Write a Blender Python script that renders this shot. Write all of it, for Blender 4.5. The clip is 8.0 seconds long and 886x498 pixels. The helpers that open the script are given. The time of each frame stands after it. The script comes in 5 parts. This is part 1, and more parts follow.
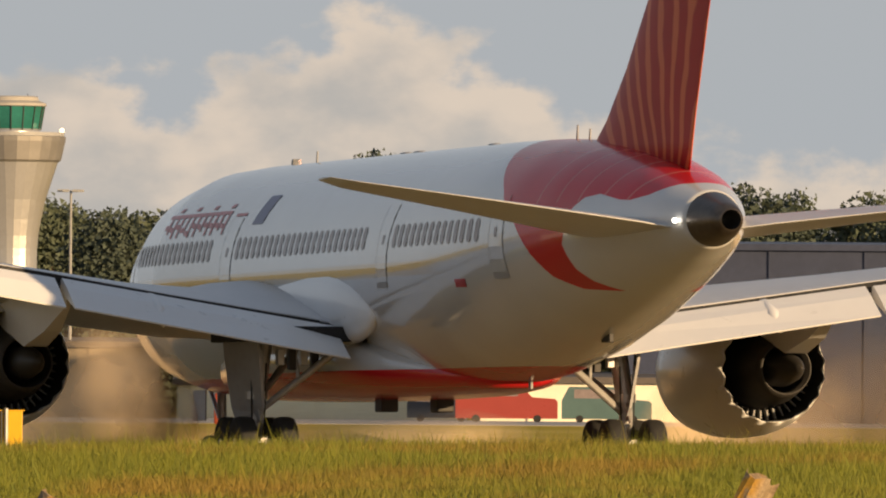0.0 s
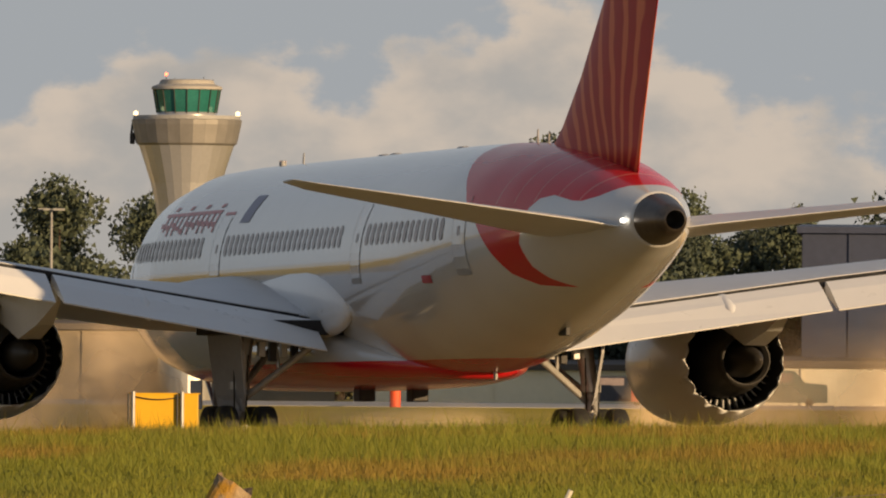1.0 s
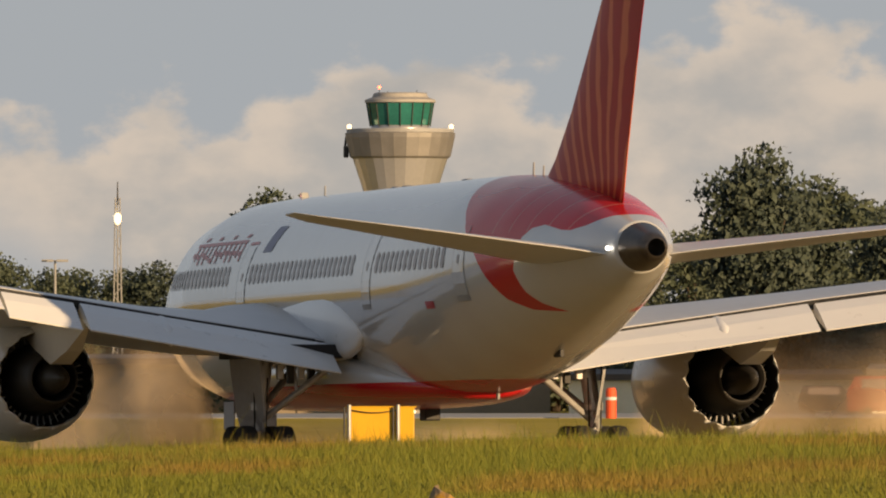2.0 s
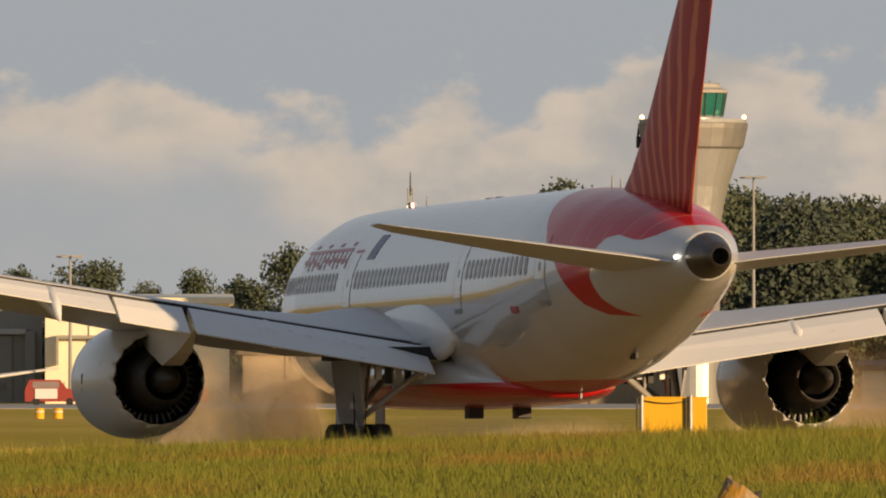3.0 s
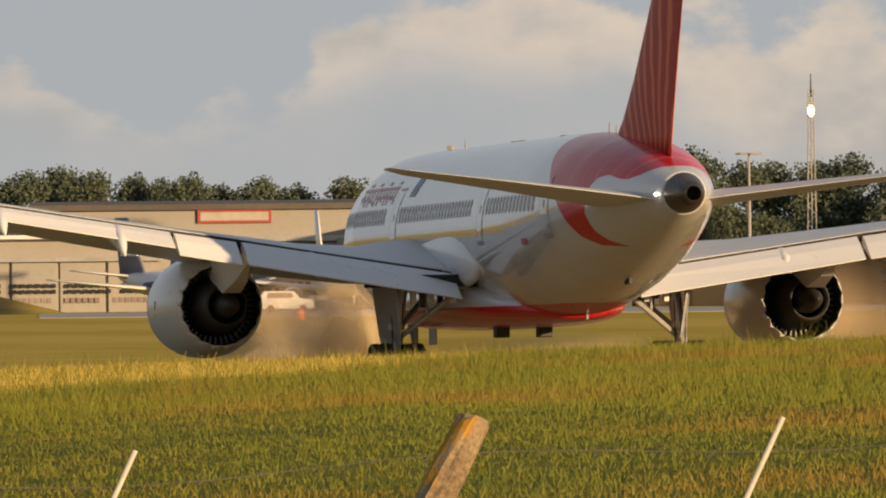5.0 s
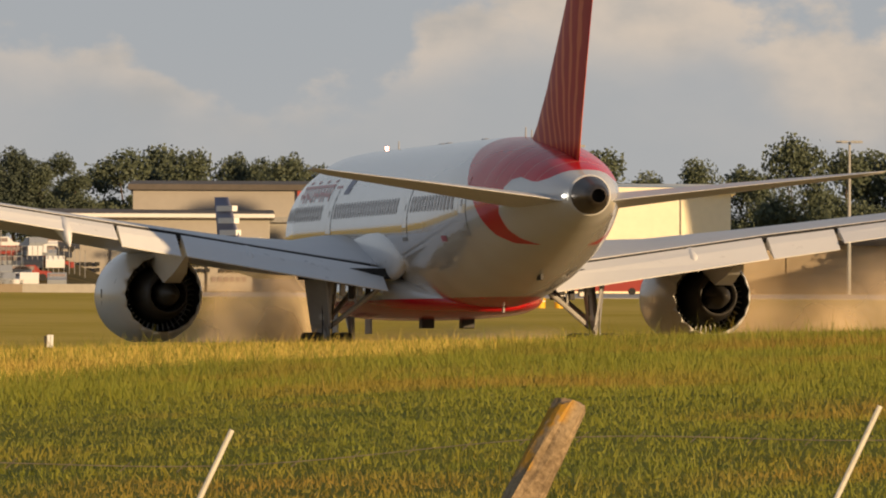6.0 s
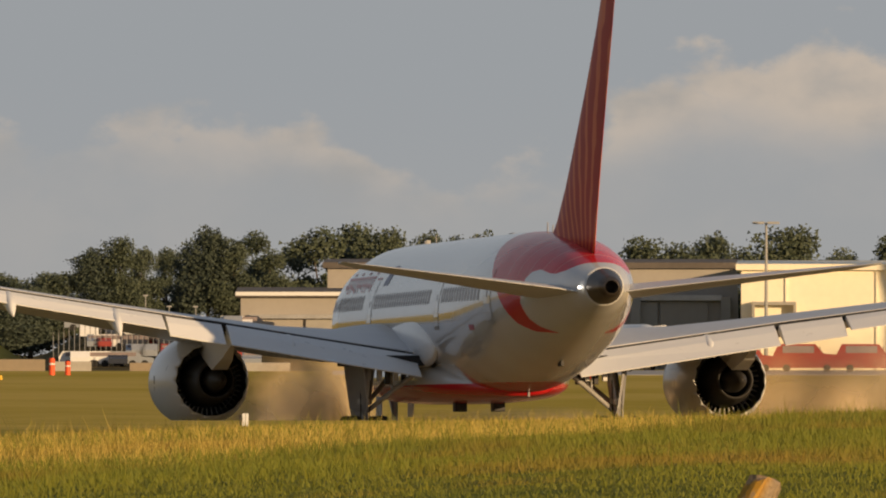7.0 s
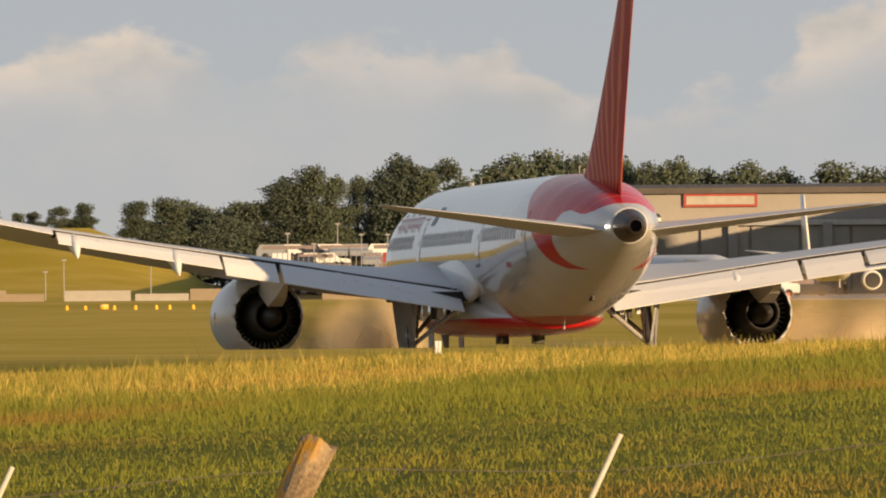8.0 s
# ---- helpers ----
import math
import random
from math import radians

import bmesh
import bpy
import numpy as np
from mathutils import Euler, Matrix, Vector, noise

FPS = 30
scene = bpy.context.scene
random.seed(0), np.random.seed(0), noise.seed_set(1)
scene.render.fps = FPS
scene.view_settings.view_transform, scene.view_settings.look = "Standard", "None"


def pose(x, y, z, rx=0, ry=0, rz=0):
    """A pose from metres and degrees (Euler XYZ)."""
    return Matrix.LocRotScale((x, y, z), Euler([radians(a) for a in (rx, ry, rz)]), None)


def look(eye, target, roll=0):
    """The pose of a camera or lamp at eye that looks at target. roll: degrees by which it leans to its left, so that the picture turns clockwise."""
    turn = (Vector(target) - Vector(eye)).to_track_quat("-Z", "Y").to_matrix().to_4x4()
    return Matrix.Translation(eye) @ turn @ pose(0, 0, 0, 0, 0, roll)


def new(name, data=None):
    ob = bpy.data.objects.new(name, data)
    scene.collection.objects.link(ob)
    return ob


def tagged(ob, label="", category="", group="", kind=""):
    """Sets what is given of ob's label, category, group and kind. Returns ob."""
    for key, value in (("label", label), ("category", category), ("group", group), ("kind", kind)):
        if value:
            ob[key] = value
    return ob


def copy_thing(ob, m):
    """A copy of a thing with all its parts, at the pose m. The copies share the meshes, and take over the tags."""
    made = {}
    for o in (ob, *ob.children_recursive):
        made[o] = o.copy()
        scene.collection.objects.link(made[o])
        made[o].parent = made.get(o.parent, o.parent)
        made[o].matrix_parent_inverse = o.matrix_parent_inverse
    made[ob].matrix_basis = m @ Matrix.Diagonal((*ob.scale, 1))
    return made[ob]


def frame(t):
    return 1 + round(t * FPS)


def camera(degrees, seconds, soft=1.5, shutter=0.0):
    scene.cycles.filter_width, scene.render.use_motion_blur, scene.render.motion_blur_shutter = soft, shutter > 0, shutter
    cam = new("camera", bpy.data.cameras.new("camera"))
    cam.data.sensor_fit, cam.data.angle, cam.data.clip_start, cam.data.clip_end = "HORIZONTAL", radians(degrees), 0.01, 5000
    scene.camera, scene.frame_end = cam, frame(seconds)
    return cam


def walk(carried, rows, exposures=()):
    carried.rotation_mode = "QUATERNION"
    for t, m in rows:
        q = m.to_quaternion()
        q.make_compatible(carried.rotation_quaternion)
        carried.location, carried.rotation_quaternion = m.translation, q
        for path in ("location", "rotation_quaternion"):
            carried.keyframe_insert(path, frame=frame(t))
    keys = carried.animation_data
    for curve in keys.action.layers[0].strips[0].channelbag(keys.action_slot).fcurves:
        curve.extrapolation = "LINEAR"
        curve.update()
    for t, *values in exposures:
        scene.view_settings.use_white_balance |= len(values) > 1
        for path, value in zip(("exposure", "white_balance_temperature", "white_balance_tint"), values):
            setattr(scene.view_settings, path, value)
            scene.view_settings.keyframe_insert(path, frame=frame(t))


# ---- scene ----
# The eye is the origin; azimuth grows to the left of +y, in degrees.
EYE = Vector((0, 0, 0))

# ---- camera ----
ROWS = [
    (0.0, -0.054, 0.590, 0.44),
    (0.5, 0.314, 0.658, 0.29),
    (1.0, 0.613, 0.522, 0.46),
    (1.5, 0.955, 0.600, 0.09),
    (1.7, 1.132, 0.569, -0.04),
    (2.8, 2.313, 0.557, 0.14),
    (3.0, 2.539, 0.528, -0.01),
    (3.5, 3.031, 0.375, -0.05),
    (4.0, 3.268, 0.267, 0.01),
    (4.5, 3.645, 0.214, -0.58),
    (5.0, 4.065, 0.169, -0.58),
    (5.2, 4.180, 0.140, 0.15),
    (6.3, 4.550, 0.102, 0.23),
    (6.5, 4.667, 0.396, 0.24),
    (7.0, 5.181, 0.400, 0.04),
    (7.5, 5.948, 0.358, -0.10),
    (8.0, 5.910, 0.124, -0.43),
]


def aim(pan, tilt, roll):
    return pose(0, 0, 0, 90 + tilt, 0, pan) @ pose(0, 0, 0, 0, 0, roll)


# the clip's own slight brightening and darkening
STOPS = [(0.0, 0.22), (1.0, 0.0), (1.5, 0.1), (3.0, 0.0), (3.5, -0.08), (4.0, -0.12), (4.5, 0.0), (5.0, 0.16), (6.3, 0.0), (6.5, -0.12), (7.0, -0.16), (7.5, 0.19), (8.0, 0.30)]
cam = camera(3.363, 8.0, soft=2.0)
walk(cam, [(t, aim(p, e, r)) for t, p, e, r in ROWS], exposures=[(t, s + 0.2, 7050, 11) for t, s in STOPS])

# ---- light ----
SUN_AZ, SUN_EL = 45.0, 8.5          # to the right of straight behind the eye, and its height
sun_dir = Vector((math.sin(radians(SUN_AZ)) * math.cos(radians(SUN_EL)), -math.cos(radians(SUN_AZ)) * math.cos(radians(SUN_EL)), math.sin(radians(SUN_EL))))
sun = new("sun", bpy.data.lights.new("sun", "SUN"))
sun.data.energy, sun.data.angle, sun.data.color = 5.0, radians(0.6), (1.0, 0.71, 0.40)
sun.matrix_world = look((0, 0, 200), Vector((0, 0, 200)) - sun_dir)


class Nodes:
    """Short hand for building node trees."""

    def __init__(self, tree):
        self.tree = tree

    def add(self, kind, **props):
        n = self.tree.nodes.new(kind)
        for k, v in props.items():
            n[k] = v
        return n

    def link(self, a, b):
        self.tree.links.new(a, b)

    def value(self, sock, v):
        if hasattr(v, "links"):
            self.tree.links.new(v, sock)
        else:
            sock.default_value = v

    def math(self, op, a, b=0.0, c=0.0, clamp=False):
        n = self.tree.nodes.new("ShaderNodeMath")
        n.operation, n.use_clamp = op, clamp
        for s, v in zip(n.inputs, (a, b, c)):
            self.value(s, v)
        return n.outputs[0]

    def step(self, x, lo, hi):
        n = self.tree.nodes.new("ShaderNodeMapRange")
        n.interpolation_type, n.clamp = "SMOOTHSTEP", True
        self.value(n.inputs[0], x)
        n.inputs[1].default_value, n.inputs[2].default_value = lo, hi
        return n.outputs[0]

    def mix(self, f, a, b):
        n = self.tree.nodes.new("ShaderNodeMix")
        n.data_type = "RGBA"
        self.value(n.inputs[0], f)
        for s, v in ((n.inputs[6], a), (n.inputs[7], b)):
            self.value(s, (*v, 1.0) if isinstance(v, tuple) and len(v) == 3 else v)
        return n.outputs[2]

    def noise(self, scale, detail=4.0, vector=None, rough=0.55):
        n = self.tree.nodes.new("ShaderNodeTexNoise")
        n.inputs["Scale"].default_value, n.inputs["Detail"].default_value, n.inputs["Roughness"].default_value = scale, detail, rough
        if vector is not None:
            self.link(vector, n.inputs["Vector"])
        return n.outputs["Fac"]

    def xyz(self, vector):
        n = self.tree.nodes.new("ShaderNodeSeparateXYZ")
        self.link(vector, n.inputs[0])
        return n.outputs

    def combine(self, x, y, z):
        n = self.tree.nodes.new("ShaderNodeCombineXYZ")
        for s, v in zip(n.inputs, (x, y, z)):
            self.value(s, v)
        return n.outputs[0]

    def ramp(self, f, stops):
        n = self.tree.nodes.new("ShaderNodeValToRGB")
        e = n.color_ramp.elements
        while len(e) < len(stops):
            e.new(0.5)
        for el, (p, c) in zip(e, stops):
            el.position = p
            el.color = (c, c, c, 1) if isinstance(c, float) else (*c, 1)
        self.value(n.inputs[0], f)
        return n.outputs[0]


def sky():
    world = bpy.data.worlds.new("sky")
    scene.world = world
    world.use_nodes = True
    nt = world.node_tree
    nt.nodes.clear()
    k = Nodes(nt)
    out, bgd = nt.nodes.new("ShaderNodeOutputWorld"), nt.nodes.new("ShaderNodeBackground")
    k.link(bgd.outputs[0], out.inputs[0])
    air = nt.nodes.new("ShaderNodeTexSky")
    air.sky_type, air.sun_disc = "NISHITA", False
    air.sun_elevation, air.sun_rotation = radians(SUN_EL), radians(180 - SUN_AZ)
    air.dust_density, air.air_density = 2.0, 1.0
    way = nt.nodes.new("ShaderNodeTexCoord").outputs["Generated"]
    x, y, z = k.xyz(way)
    az = k.math("MULTIPLY", k.math("ARCTAN2", k.math("MULTIPLY", x, -1.0), y), 180 / math.pi)
    el = k.math("MULTIPLY", k.math("ARCSINE", z), 180 / math.pi)
    flat = k.combine(az, k.math("MULTIPLY", el, 1.5), 0.0)
    puff = k.noise(1.15, 6.0, flat, 0.52)
    fine = k.noise(3.2, 5.0, flat, 0.55)
    # height of the cloud bank's top against azimuth, -3 to 9 degrees
    top = k.ramp(k.math("DIVIDE", k.math("ADD", az, 3.0), 12.0), [((a + 3) / 12, e / 3) for a, e in TOPS])
    top = k.math("MULTIPLY", top, 3.0)
    d = k.math("ADD", k.math("SUBTRACT", top, el), k.math("MULTIPLY", k.math("SUBTRACT", puff, 0.5), 0.75))
    d = k.math("ADD", d, k.math("MULTIPLY", k.math("SUBTRACT", fine, 0.5), 0.62))
    foot = k.math("SUBTRACT", k.math("MULTIPLY", k.ramp(k.math("DIVIDE", k.math("ADD", az, 3.0), 12.0), [((a + 3) / 12, (e + 1) / 3) for a, e in FEET]), 3.0), 1.0)
    low = k.step(k.math("ADD", k.math("SUBTRACT", el, foot), k.math("MULTIPLY", k.math("SUBTRACT", puff, 0.5), 0.6)), -0.2, 0.2)
    cover = k.math("MULTIPLY", k.step(d, 0.0, 0.15), k.math("ADD", 0.14, k.math("MULTIPLY", low, 0.86)))
    # sunlit billows above, greyer towards the cloud's foot
    shade = k.noise(2.2, 6.0, k.combine(k.math("ADD", az, 0.15), k.math("ADD", k.math("MULTIPLY", el, 1.5), -0.2), 3.0), 0.5)
    lit = k.step(k.math("SUBTRACT", shade, k.math("MULTIPLY", d, 0.34)), 0.18, 0.56)
    cloud = k.mix(lit, (0.39, 0.385, 0.38), (0.60, 0.525, 0.455))
    haze = k.step(el, -0.2, 1.2)
    base = k.mix(k.step(el, 3.0, 28.0), (0.335, 0.375, 0.425), (0.16, 0.20, 0.27))
    base = k.mix(0.004, base, air.outputs[0])
    base = k.mix(k.math("MULTIPLY", k.math("SUBTRACT", 1.0, haze), 0.5), base, (0.42, 0.42, 0.42))
    col = k.mix(k.math("MULTIPLY", cover, 0.9), base, cloud)
    k.link(col, bgd.inputs[0])
    bgd.inputs[1].default_value = 0.88


FEET = ((-3.0, 0.2), (0.5, 0.2), (2.4, 0.35), (3.4, 0.85), (4.6, 0.82), (5.2, 0.66), (5.8, 0.78), (7.2, 0.80), (8.5, 0.78))
TOPS = [(az, el) for az, el in ((-3.0, 0.8), (-1.5, 0.95), (-0.55, 1.22), (0.3, 1.6), (0.65, 1.38), (0.95, 1.18), (1.35, 1.3), (1.8, 1.34), (2.2, 1.1), (2.5, 1.26), (2.85, 1.0),
                                (3.3, 1.12), (3.8, 1.3), (4.3, 1.15), (4.7, 0.72), (5.2, 0.7), (5.7, 0.94), (6.3, 1.02), (6.65, 0.9), (7.1, 0.98), (7.5, 0.86), (8.2, 0.6))]
sky()


# ---- materials ----
def material(name, color, rough=0.6, metal=0.0, vary=0.15, scale=1.0, bump=0.0, coat=0.0, second=None):
    """A painted or plain surface with grain at two scales."""
    m = bpy.data.materials.new(name)
    m.use_nodes = True
    k = Nodes(m.node_tree)
    b = m.node_tree.nodes["Principled BSDF"]
    co = m.node_tree.nodes.new("ShaderNodeTexCoord").outputs["Object"]
    big, small = k.noise(0.35 * scale, 4.0, co), k.noise(5.0 * scale, 5.0, co)
    f = k.math("ADD", k.math("MULTIPLY", big, 0.6), k.math("MULTIPLY", small, 0.4))
    dark = tuple(c * (1 - vary) for c in color)
    light = tuple(min(1, c * (1 + vary)) for c in color) if second is None else second
    k.link(k.mix(k.step(f, 0.3, 0.7), dark, light), b.inputs["Base Color"])
    k.link(k.math("ADD", rough - 0.08, k.math("MULTIPLY", small, 0.16)), b.inputs["Roughness"])
    b.inputs["Metallic"].default_value = metal
    b.inputs["Coat Weight"].default_value = coat
    if bump:
        n = m.node_tree.nodes.new("ShaderNodeBump")
        n.inputs["Strength"].default_value, n.inputs["Distance"].default_value = 0.6, bump
        k.link(small, n.inputs["Height"])
        k.link(n.outputs[0], b.inputs["Normal"])
    return m


def glow(name, color, power):
    m = bpy.data.materials.new(name)
    m.use_nodes = True
    b = m.node_tree.nodes["Principled BSDF"]
    b.inputs["Base Color"].default_value = (*color, 1)
    b.inputs["Emission Color"].default_value = (*color, 1)
    b.inputs["Emission Strength"].default_value = power
    return m


WHITE = material("white_paint", (0.72, 0.72, 0.72), 0.3, vary=0.03, scale=0.35, coat=0.3)
WING_GREY = material("wing_grey", (0.60, 0.60, 0.61), 0.4, vary=0.06)
DARK = material("dark_metal", (0.035, 0.033, 0.032), 0.55, 0.3, vary=0.3)
BLACK = material("black_liner_and_shade", (0.012, 0.012, 0.013), 0.7, vary=0.3)
RUBBER = material("rubber", (0.02, 0.02, 0.02), 0.85, vary=0.3)
STEEL = material("gear_steel", (0.42, 0.41, 0.40), 0.4, 0.5, vary=0.2)
DOOR_GREY = material("gear_door_grey", (0.30, 0.30, 0.31), 0.5, vary=0.12)
CONE = material("exhaust_cone", (0.12, 0.10, 0.085), 0.34, 0.85, vary=0.3)
GLASS_DARK = material("cabin_glass", (0.25, 0.205, 0.20), 0.15, vary=0.2)
RED = material("red_paint", (0.42, 0.022, 0.03), 0.35, vary=0.12, coat=0.3)
GOLD = material("gold_paint", (0.45, 0.30, 0.12), 0.4, vary=0.1)
BLUE_GREY = material("flag_blue_grey", (0.16, 0.17, 0.26), 0.4, vary=0.15)
SEAM = material("seam_grey", (0.30, 0.30, 0.30), 0.6, vary=0.1)
YELLOW = material("sign_yellow", (0.72, 0.40, 0.015), 0.5, vary=0.06)
WOOD = material("weathered_wood", (0.20, 0.13, 0.07), 0.9, vary=0.45, scale=14, bump=0.01, second=(0.42, 0.31, 0.19))


def lichen(m):
    """Yellow-orange lichen in blotches over a material."""
    k = Nodes(m.node_tree)
    b = m.node_tree.nodes["Principled BSDF"]
    was = b.inputs["Base Color"].links[0].from_socket
    co = m.node_tree.nodes.new("ShaderNodeTexCoord").outputs["Object"]
    spot_mask = k.math("MULTIPLY", k.step(k.noise(7.0, 4.0, co), 0.50, 0.60), k.step(k.xyz(co)[0], 0.025, -0.02))
    k.link(k.mix(spot_mask, was, (0.46, 0.24, 0.025)), b.inputs["Base Color"])


lichen(WOOD)
ROD = material("pale_rod", (0.55, 0.52, 0.45), 0.6, vary=0.2, scale=10)
WIRE = material("fence_wire", (0.20, 0.17, 0.14), 0.6, 0.6, vary=0.3, scale=20)
CONCRETE = material("concrete", (0.36, 0.34, 0.31), 0.85, vary=0.12, scale=0.5)
CLADDING = material("tower_cladding", (0.52, 0.51, 0.49), 0.33, 0.6, vary=0.06, scale=0.6)
TOWER_HEAD = material("tower_head_metal", (0.26, 0.248, 0.232), 0.55, 0.5, vary=0.12, scale=1.5)
CAB_GLASS = material("green_glass", (0.03, 0.19, 0.16), 0.1, 0.2, vary=0.25, scale=1.0)
SIGN_WHITE = material("weathered_sign", (0.40, 0.36, 0.31), 0.6, 0.0, vary=0.15, scale=0.3)
SIGN_RED = material("faded_red", (0.36, 0.06, 0.045), 0.6, 0.0, vary=0.15, scale=0.3)
CREAM = material("cream_cladding", (0.86, 0.79, 0.62), 0.4, 0.1, vary=0.05, scale=0.3)
SHED = material("hangar_cladding", (0.31, 0.285, 0.258), 0.6, vary=0.07, scale=0.3)
SHED_DOOR = material("hangar_door_grey", (0.30, 0.285, 0.265), 0.6, vary=0.1, scale=0.3)
ROOF = material("roof_brown", (0.10, 0.085, 0.075), 0.8, vary=0.2, scale=0.4)
NAVY = material("navy_cladding", (0.035, 0.045, 0.085), 0.5, vary=0.2, scale=0.3)
TAN = material("tan_render", (0.26, 0.21, 0.15), 0.8, vary=0.1, scale=0.4)
ASPHALT = material("runway_surface", (0.23, 0.17, 0.065), 0.9, vary=0.2, scale=0.5)
BARK = material("bark", (0.09, 0.065, 0.045), 0.9, vary=0.3, scale=3, bump=0.03)
ORANGE = material("marker_orange", (0.75, 0.10, 0.03), 0.6, vary=0.1)
TEAL = material("teal_paint", (0.07, 0.13, 0.13), 0.5, vary=0.1)
CAR_WHITE = material("car_white", (0.7, 0.7, 0.7), 0.3, vary=0.03, coat=0.3)
CAR_RED = material("car_red", (0.30, 0.05, 0.038), 0.3, vary=0.05, coat=0.3)
CAR_DARK = material("car_dark", (0.03, 0.035, 0.05), 0.3, vary=0.1, coat=0.3)
CAR_SILVER = material("car_silver", (0.4, 0.42, 0.44), 0.3, 0.5, vary=0.05, coat=0.3)
LIGHT_WHITE = glow("white_lamp", (1.0, 0.97, 0.9), 3.0)
LIGHT_RED = glow("red_lamp", (1.0, 0.12, 0.05), 6.0)
LIGHT_BEACON = glow("beacon_lamp", (1.0, 0.42, 0.34), 9.0)
LIGHT_WARM = glow("warm_lamp_and_glint", (1.0, 0.8, 0.5), 1.6)


def leaves(name, a, b, patch=None):
    m = bpy.data.materials.new(name)
    m.use_nodes = True
    k = Nodes(m.node_tree)
    p = m.node_tree.nodes["Principled BSDF"]
    g = m.node_tree.nodes.new("ShaderNodeNewGeometry")
    col = k.mix(g.outputs["Random Per Island"], a, b)
    if patch:
        co = m.node_tree.nodes.new("ShaderNodeTexCoord").outputs["Object"]
        wide = m.node_tree.nodes.new("ShaderNodeMapping")
        wide.inputs["Scale"].default_value = (1.0, 0.22, 1.0)
        k.link(co, wide.inputs["Vector"])
        n1, n2 = k.noise(0.45, 4.0, wide.outputs[0]), k.noise(0.16, 4.0, wide.outputs[0])
        col = k.mix(k.math("MULTIPLY", k.step(n1, 0.52, 0.72), 0.6), col, patch[0])
        col = k.mix(k.math("MULTIPLY", k.step(n2, 0.47, 0.66), 0.75), col, patch[1])
    k.link(col, p.inputs["Base Color"])
    p.inputs["Roughness"].default_value = 0.75
    return m


LEAF = leaves("leaves", (0.044, 0.062, 0.038), (0.080, 0.098, 0.060))
LEAF_PINE = leaves("dark_leaves", (0.034, 0.050, 0.036), (0.058, 0.076, 0.054))
BLADE = leaves("grass_blades", (0.105, 0.128, 0.007), (0.175, 0.172, 0.011), ((0.065, 0.088, 0.005), (0.22, 0.13, 0.02)))
BLADE_DRY = leaves("dry_blades", (0.34, 0.25, 0.045), (0.56, 0.41, 0.10))


# ---- building blocks ----
def link_mesh(name, bm, mat, smooth=False):
    me = bpy.data.meshes.new(name)
    bm.normal_update()
    bm.to_mesh(me)
    bm.free()
    me.materials.append(mat)
    if smooth:
        me.shade_smooth()
    return new(name, me)


def part(name, bm, mat, parent, label="", smooth=False):
    ob = link_mesh(name, bm, mat, smooth)
    ob.parent = parent
    if label:
        ob["label"] = label
    return ob


def raw(name, verts, faces, mat, parent=None, smooth=False):
    me = bpy.data.meshes.new(name)
    me.from_pydata([tuple(v) for v in verts], [], faces)
    me.materials.append(mat)
    if smooth:
        me.shade_smooth()
    me.update()
    ob = new(name, me)
    if parent is not None:
        ob.parent = parent
    return ob


def empty(name, m=None):
    ob = new(name)
    ob.empty_display_size = 0.5
    if m is not None:
        ob.matrix_world = m
    return ob


def box(bm, x0, x1, y0, y1, z0, z1, bevel=0.0):
    vs = [bm.verts.new((x, y, z)) for x in (x0, x1) for y in (y0, y1) for z in (z0, z1)]
    fs = [bm.faces.new([vs[i] for i in q]) for q in ((0, 1, 3, 2), (4, 6, 7, 5), (0, 4, 5, 1), (2, 3, 7, 6), (0, 2, 6, 4), (1, 5, 7, 3))]
    if bevel:
        es = list({e for f in fs for e in f.edges})
        bmesh.ops.bevel(bm, geom=es, offset=bevel, segments=2, affect="EDGES", profile=0.5)
    return bm


def boxed(x0, x1, y0, y1, z0, z1, bevel=0.0):
    return box(bmesh.new(), x0, x1, y0, y1, z0, z1, bevel)


def rod(bm, a, b, r0, r1=None, n=10):
    """A round bar from a to b."""
    a, b = Vector(a), Vector(b)
    r1 = r0 if r1 is None else r1
    q = (b - a).to_track_quat("Z", "Y")
    rings = []
    for p, r in ((a, r0), (b, r1)):
        rings.append([bm.verts.new(p + q @ Vector((r * math.cos(2 * math.pi * i / n), r * math.sin(2 * math.pi * i / n), 0))) for i in range(n)])
    for i in range(n):
        bm.faces.new((rings[0][i], rings[0][(i + 1) % n], rings[1][(i + 1) % n], rings[1][i]))
    bm.faces.new(rings[0][::-1])
    bm.faces.new(rings[1])
    return bm


def loft(bm, rings, close_ends=True):
    vs = [[bm.verts.new(p) for p in ring] for ring in rings]
    n = len(vs[0])
    for a, b in zip(vs, vs[1:]):
        for i in range(n):
            bm.faces.new((a[i], a[(i + 1) % n], b[(i + 1) % n], b[i]))
    if close_ends:
        bm.faces.new(vs[0][::-1])
        bm.faces.new(vs[-1])
    bmesh.ops.recalc_face_normals(bm, faces=bm.faces)
    return bm


def turned(bm, profile, n=32, axis="z", c=(0, 0, 0), closed=False):
    """Revolves (radius, height) pairs about an axis through c."""
    rings = []
    for r, h in profile:
        ring = []
        for i in range(n):
            u, v = r * math.cos(2 * math.pi * i / n), r * math.sin(2 * math.pi * i / n)
            ring.append(Vector(c) + (Vector((u, v, h)) if axis == "z" else Vector((u, h, v)) if axis == "y" else Vector((h, u, v))))
        rings.append(ring)
    if closed:
        rings.append(rings[0])
    return loft(bm, rings, not closed)


def spot(az, dist, z=0.0):
    """The place at an azimuth in degrees and a distance from the eye."""
    a = radians(az)
    return Vector((-dist * math.sin(a), dist * math.cos(a), z))


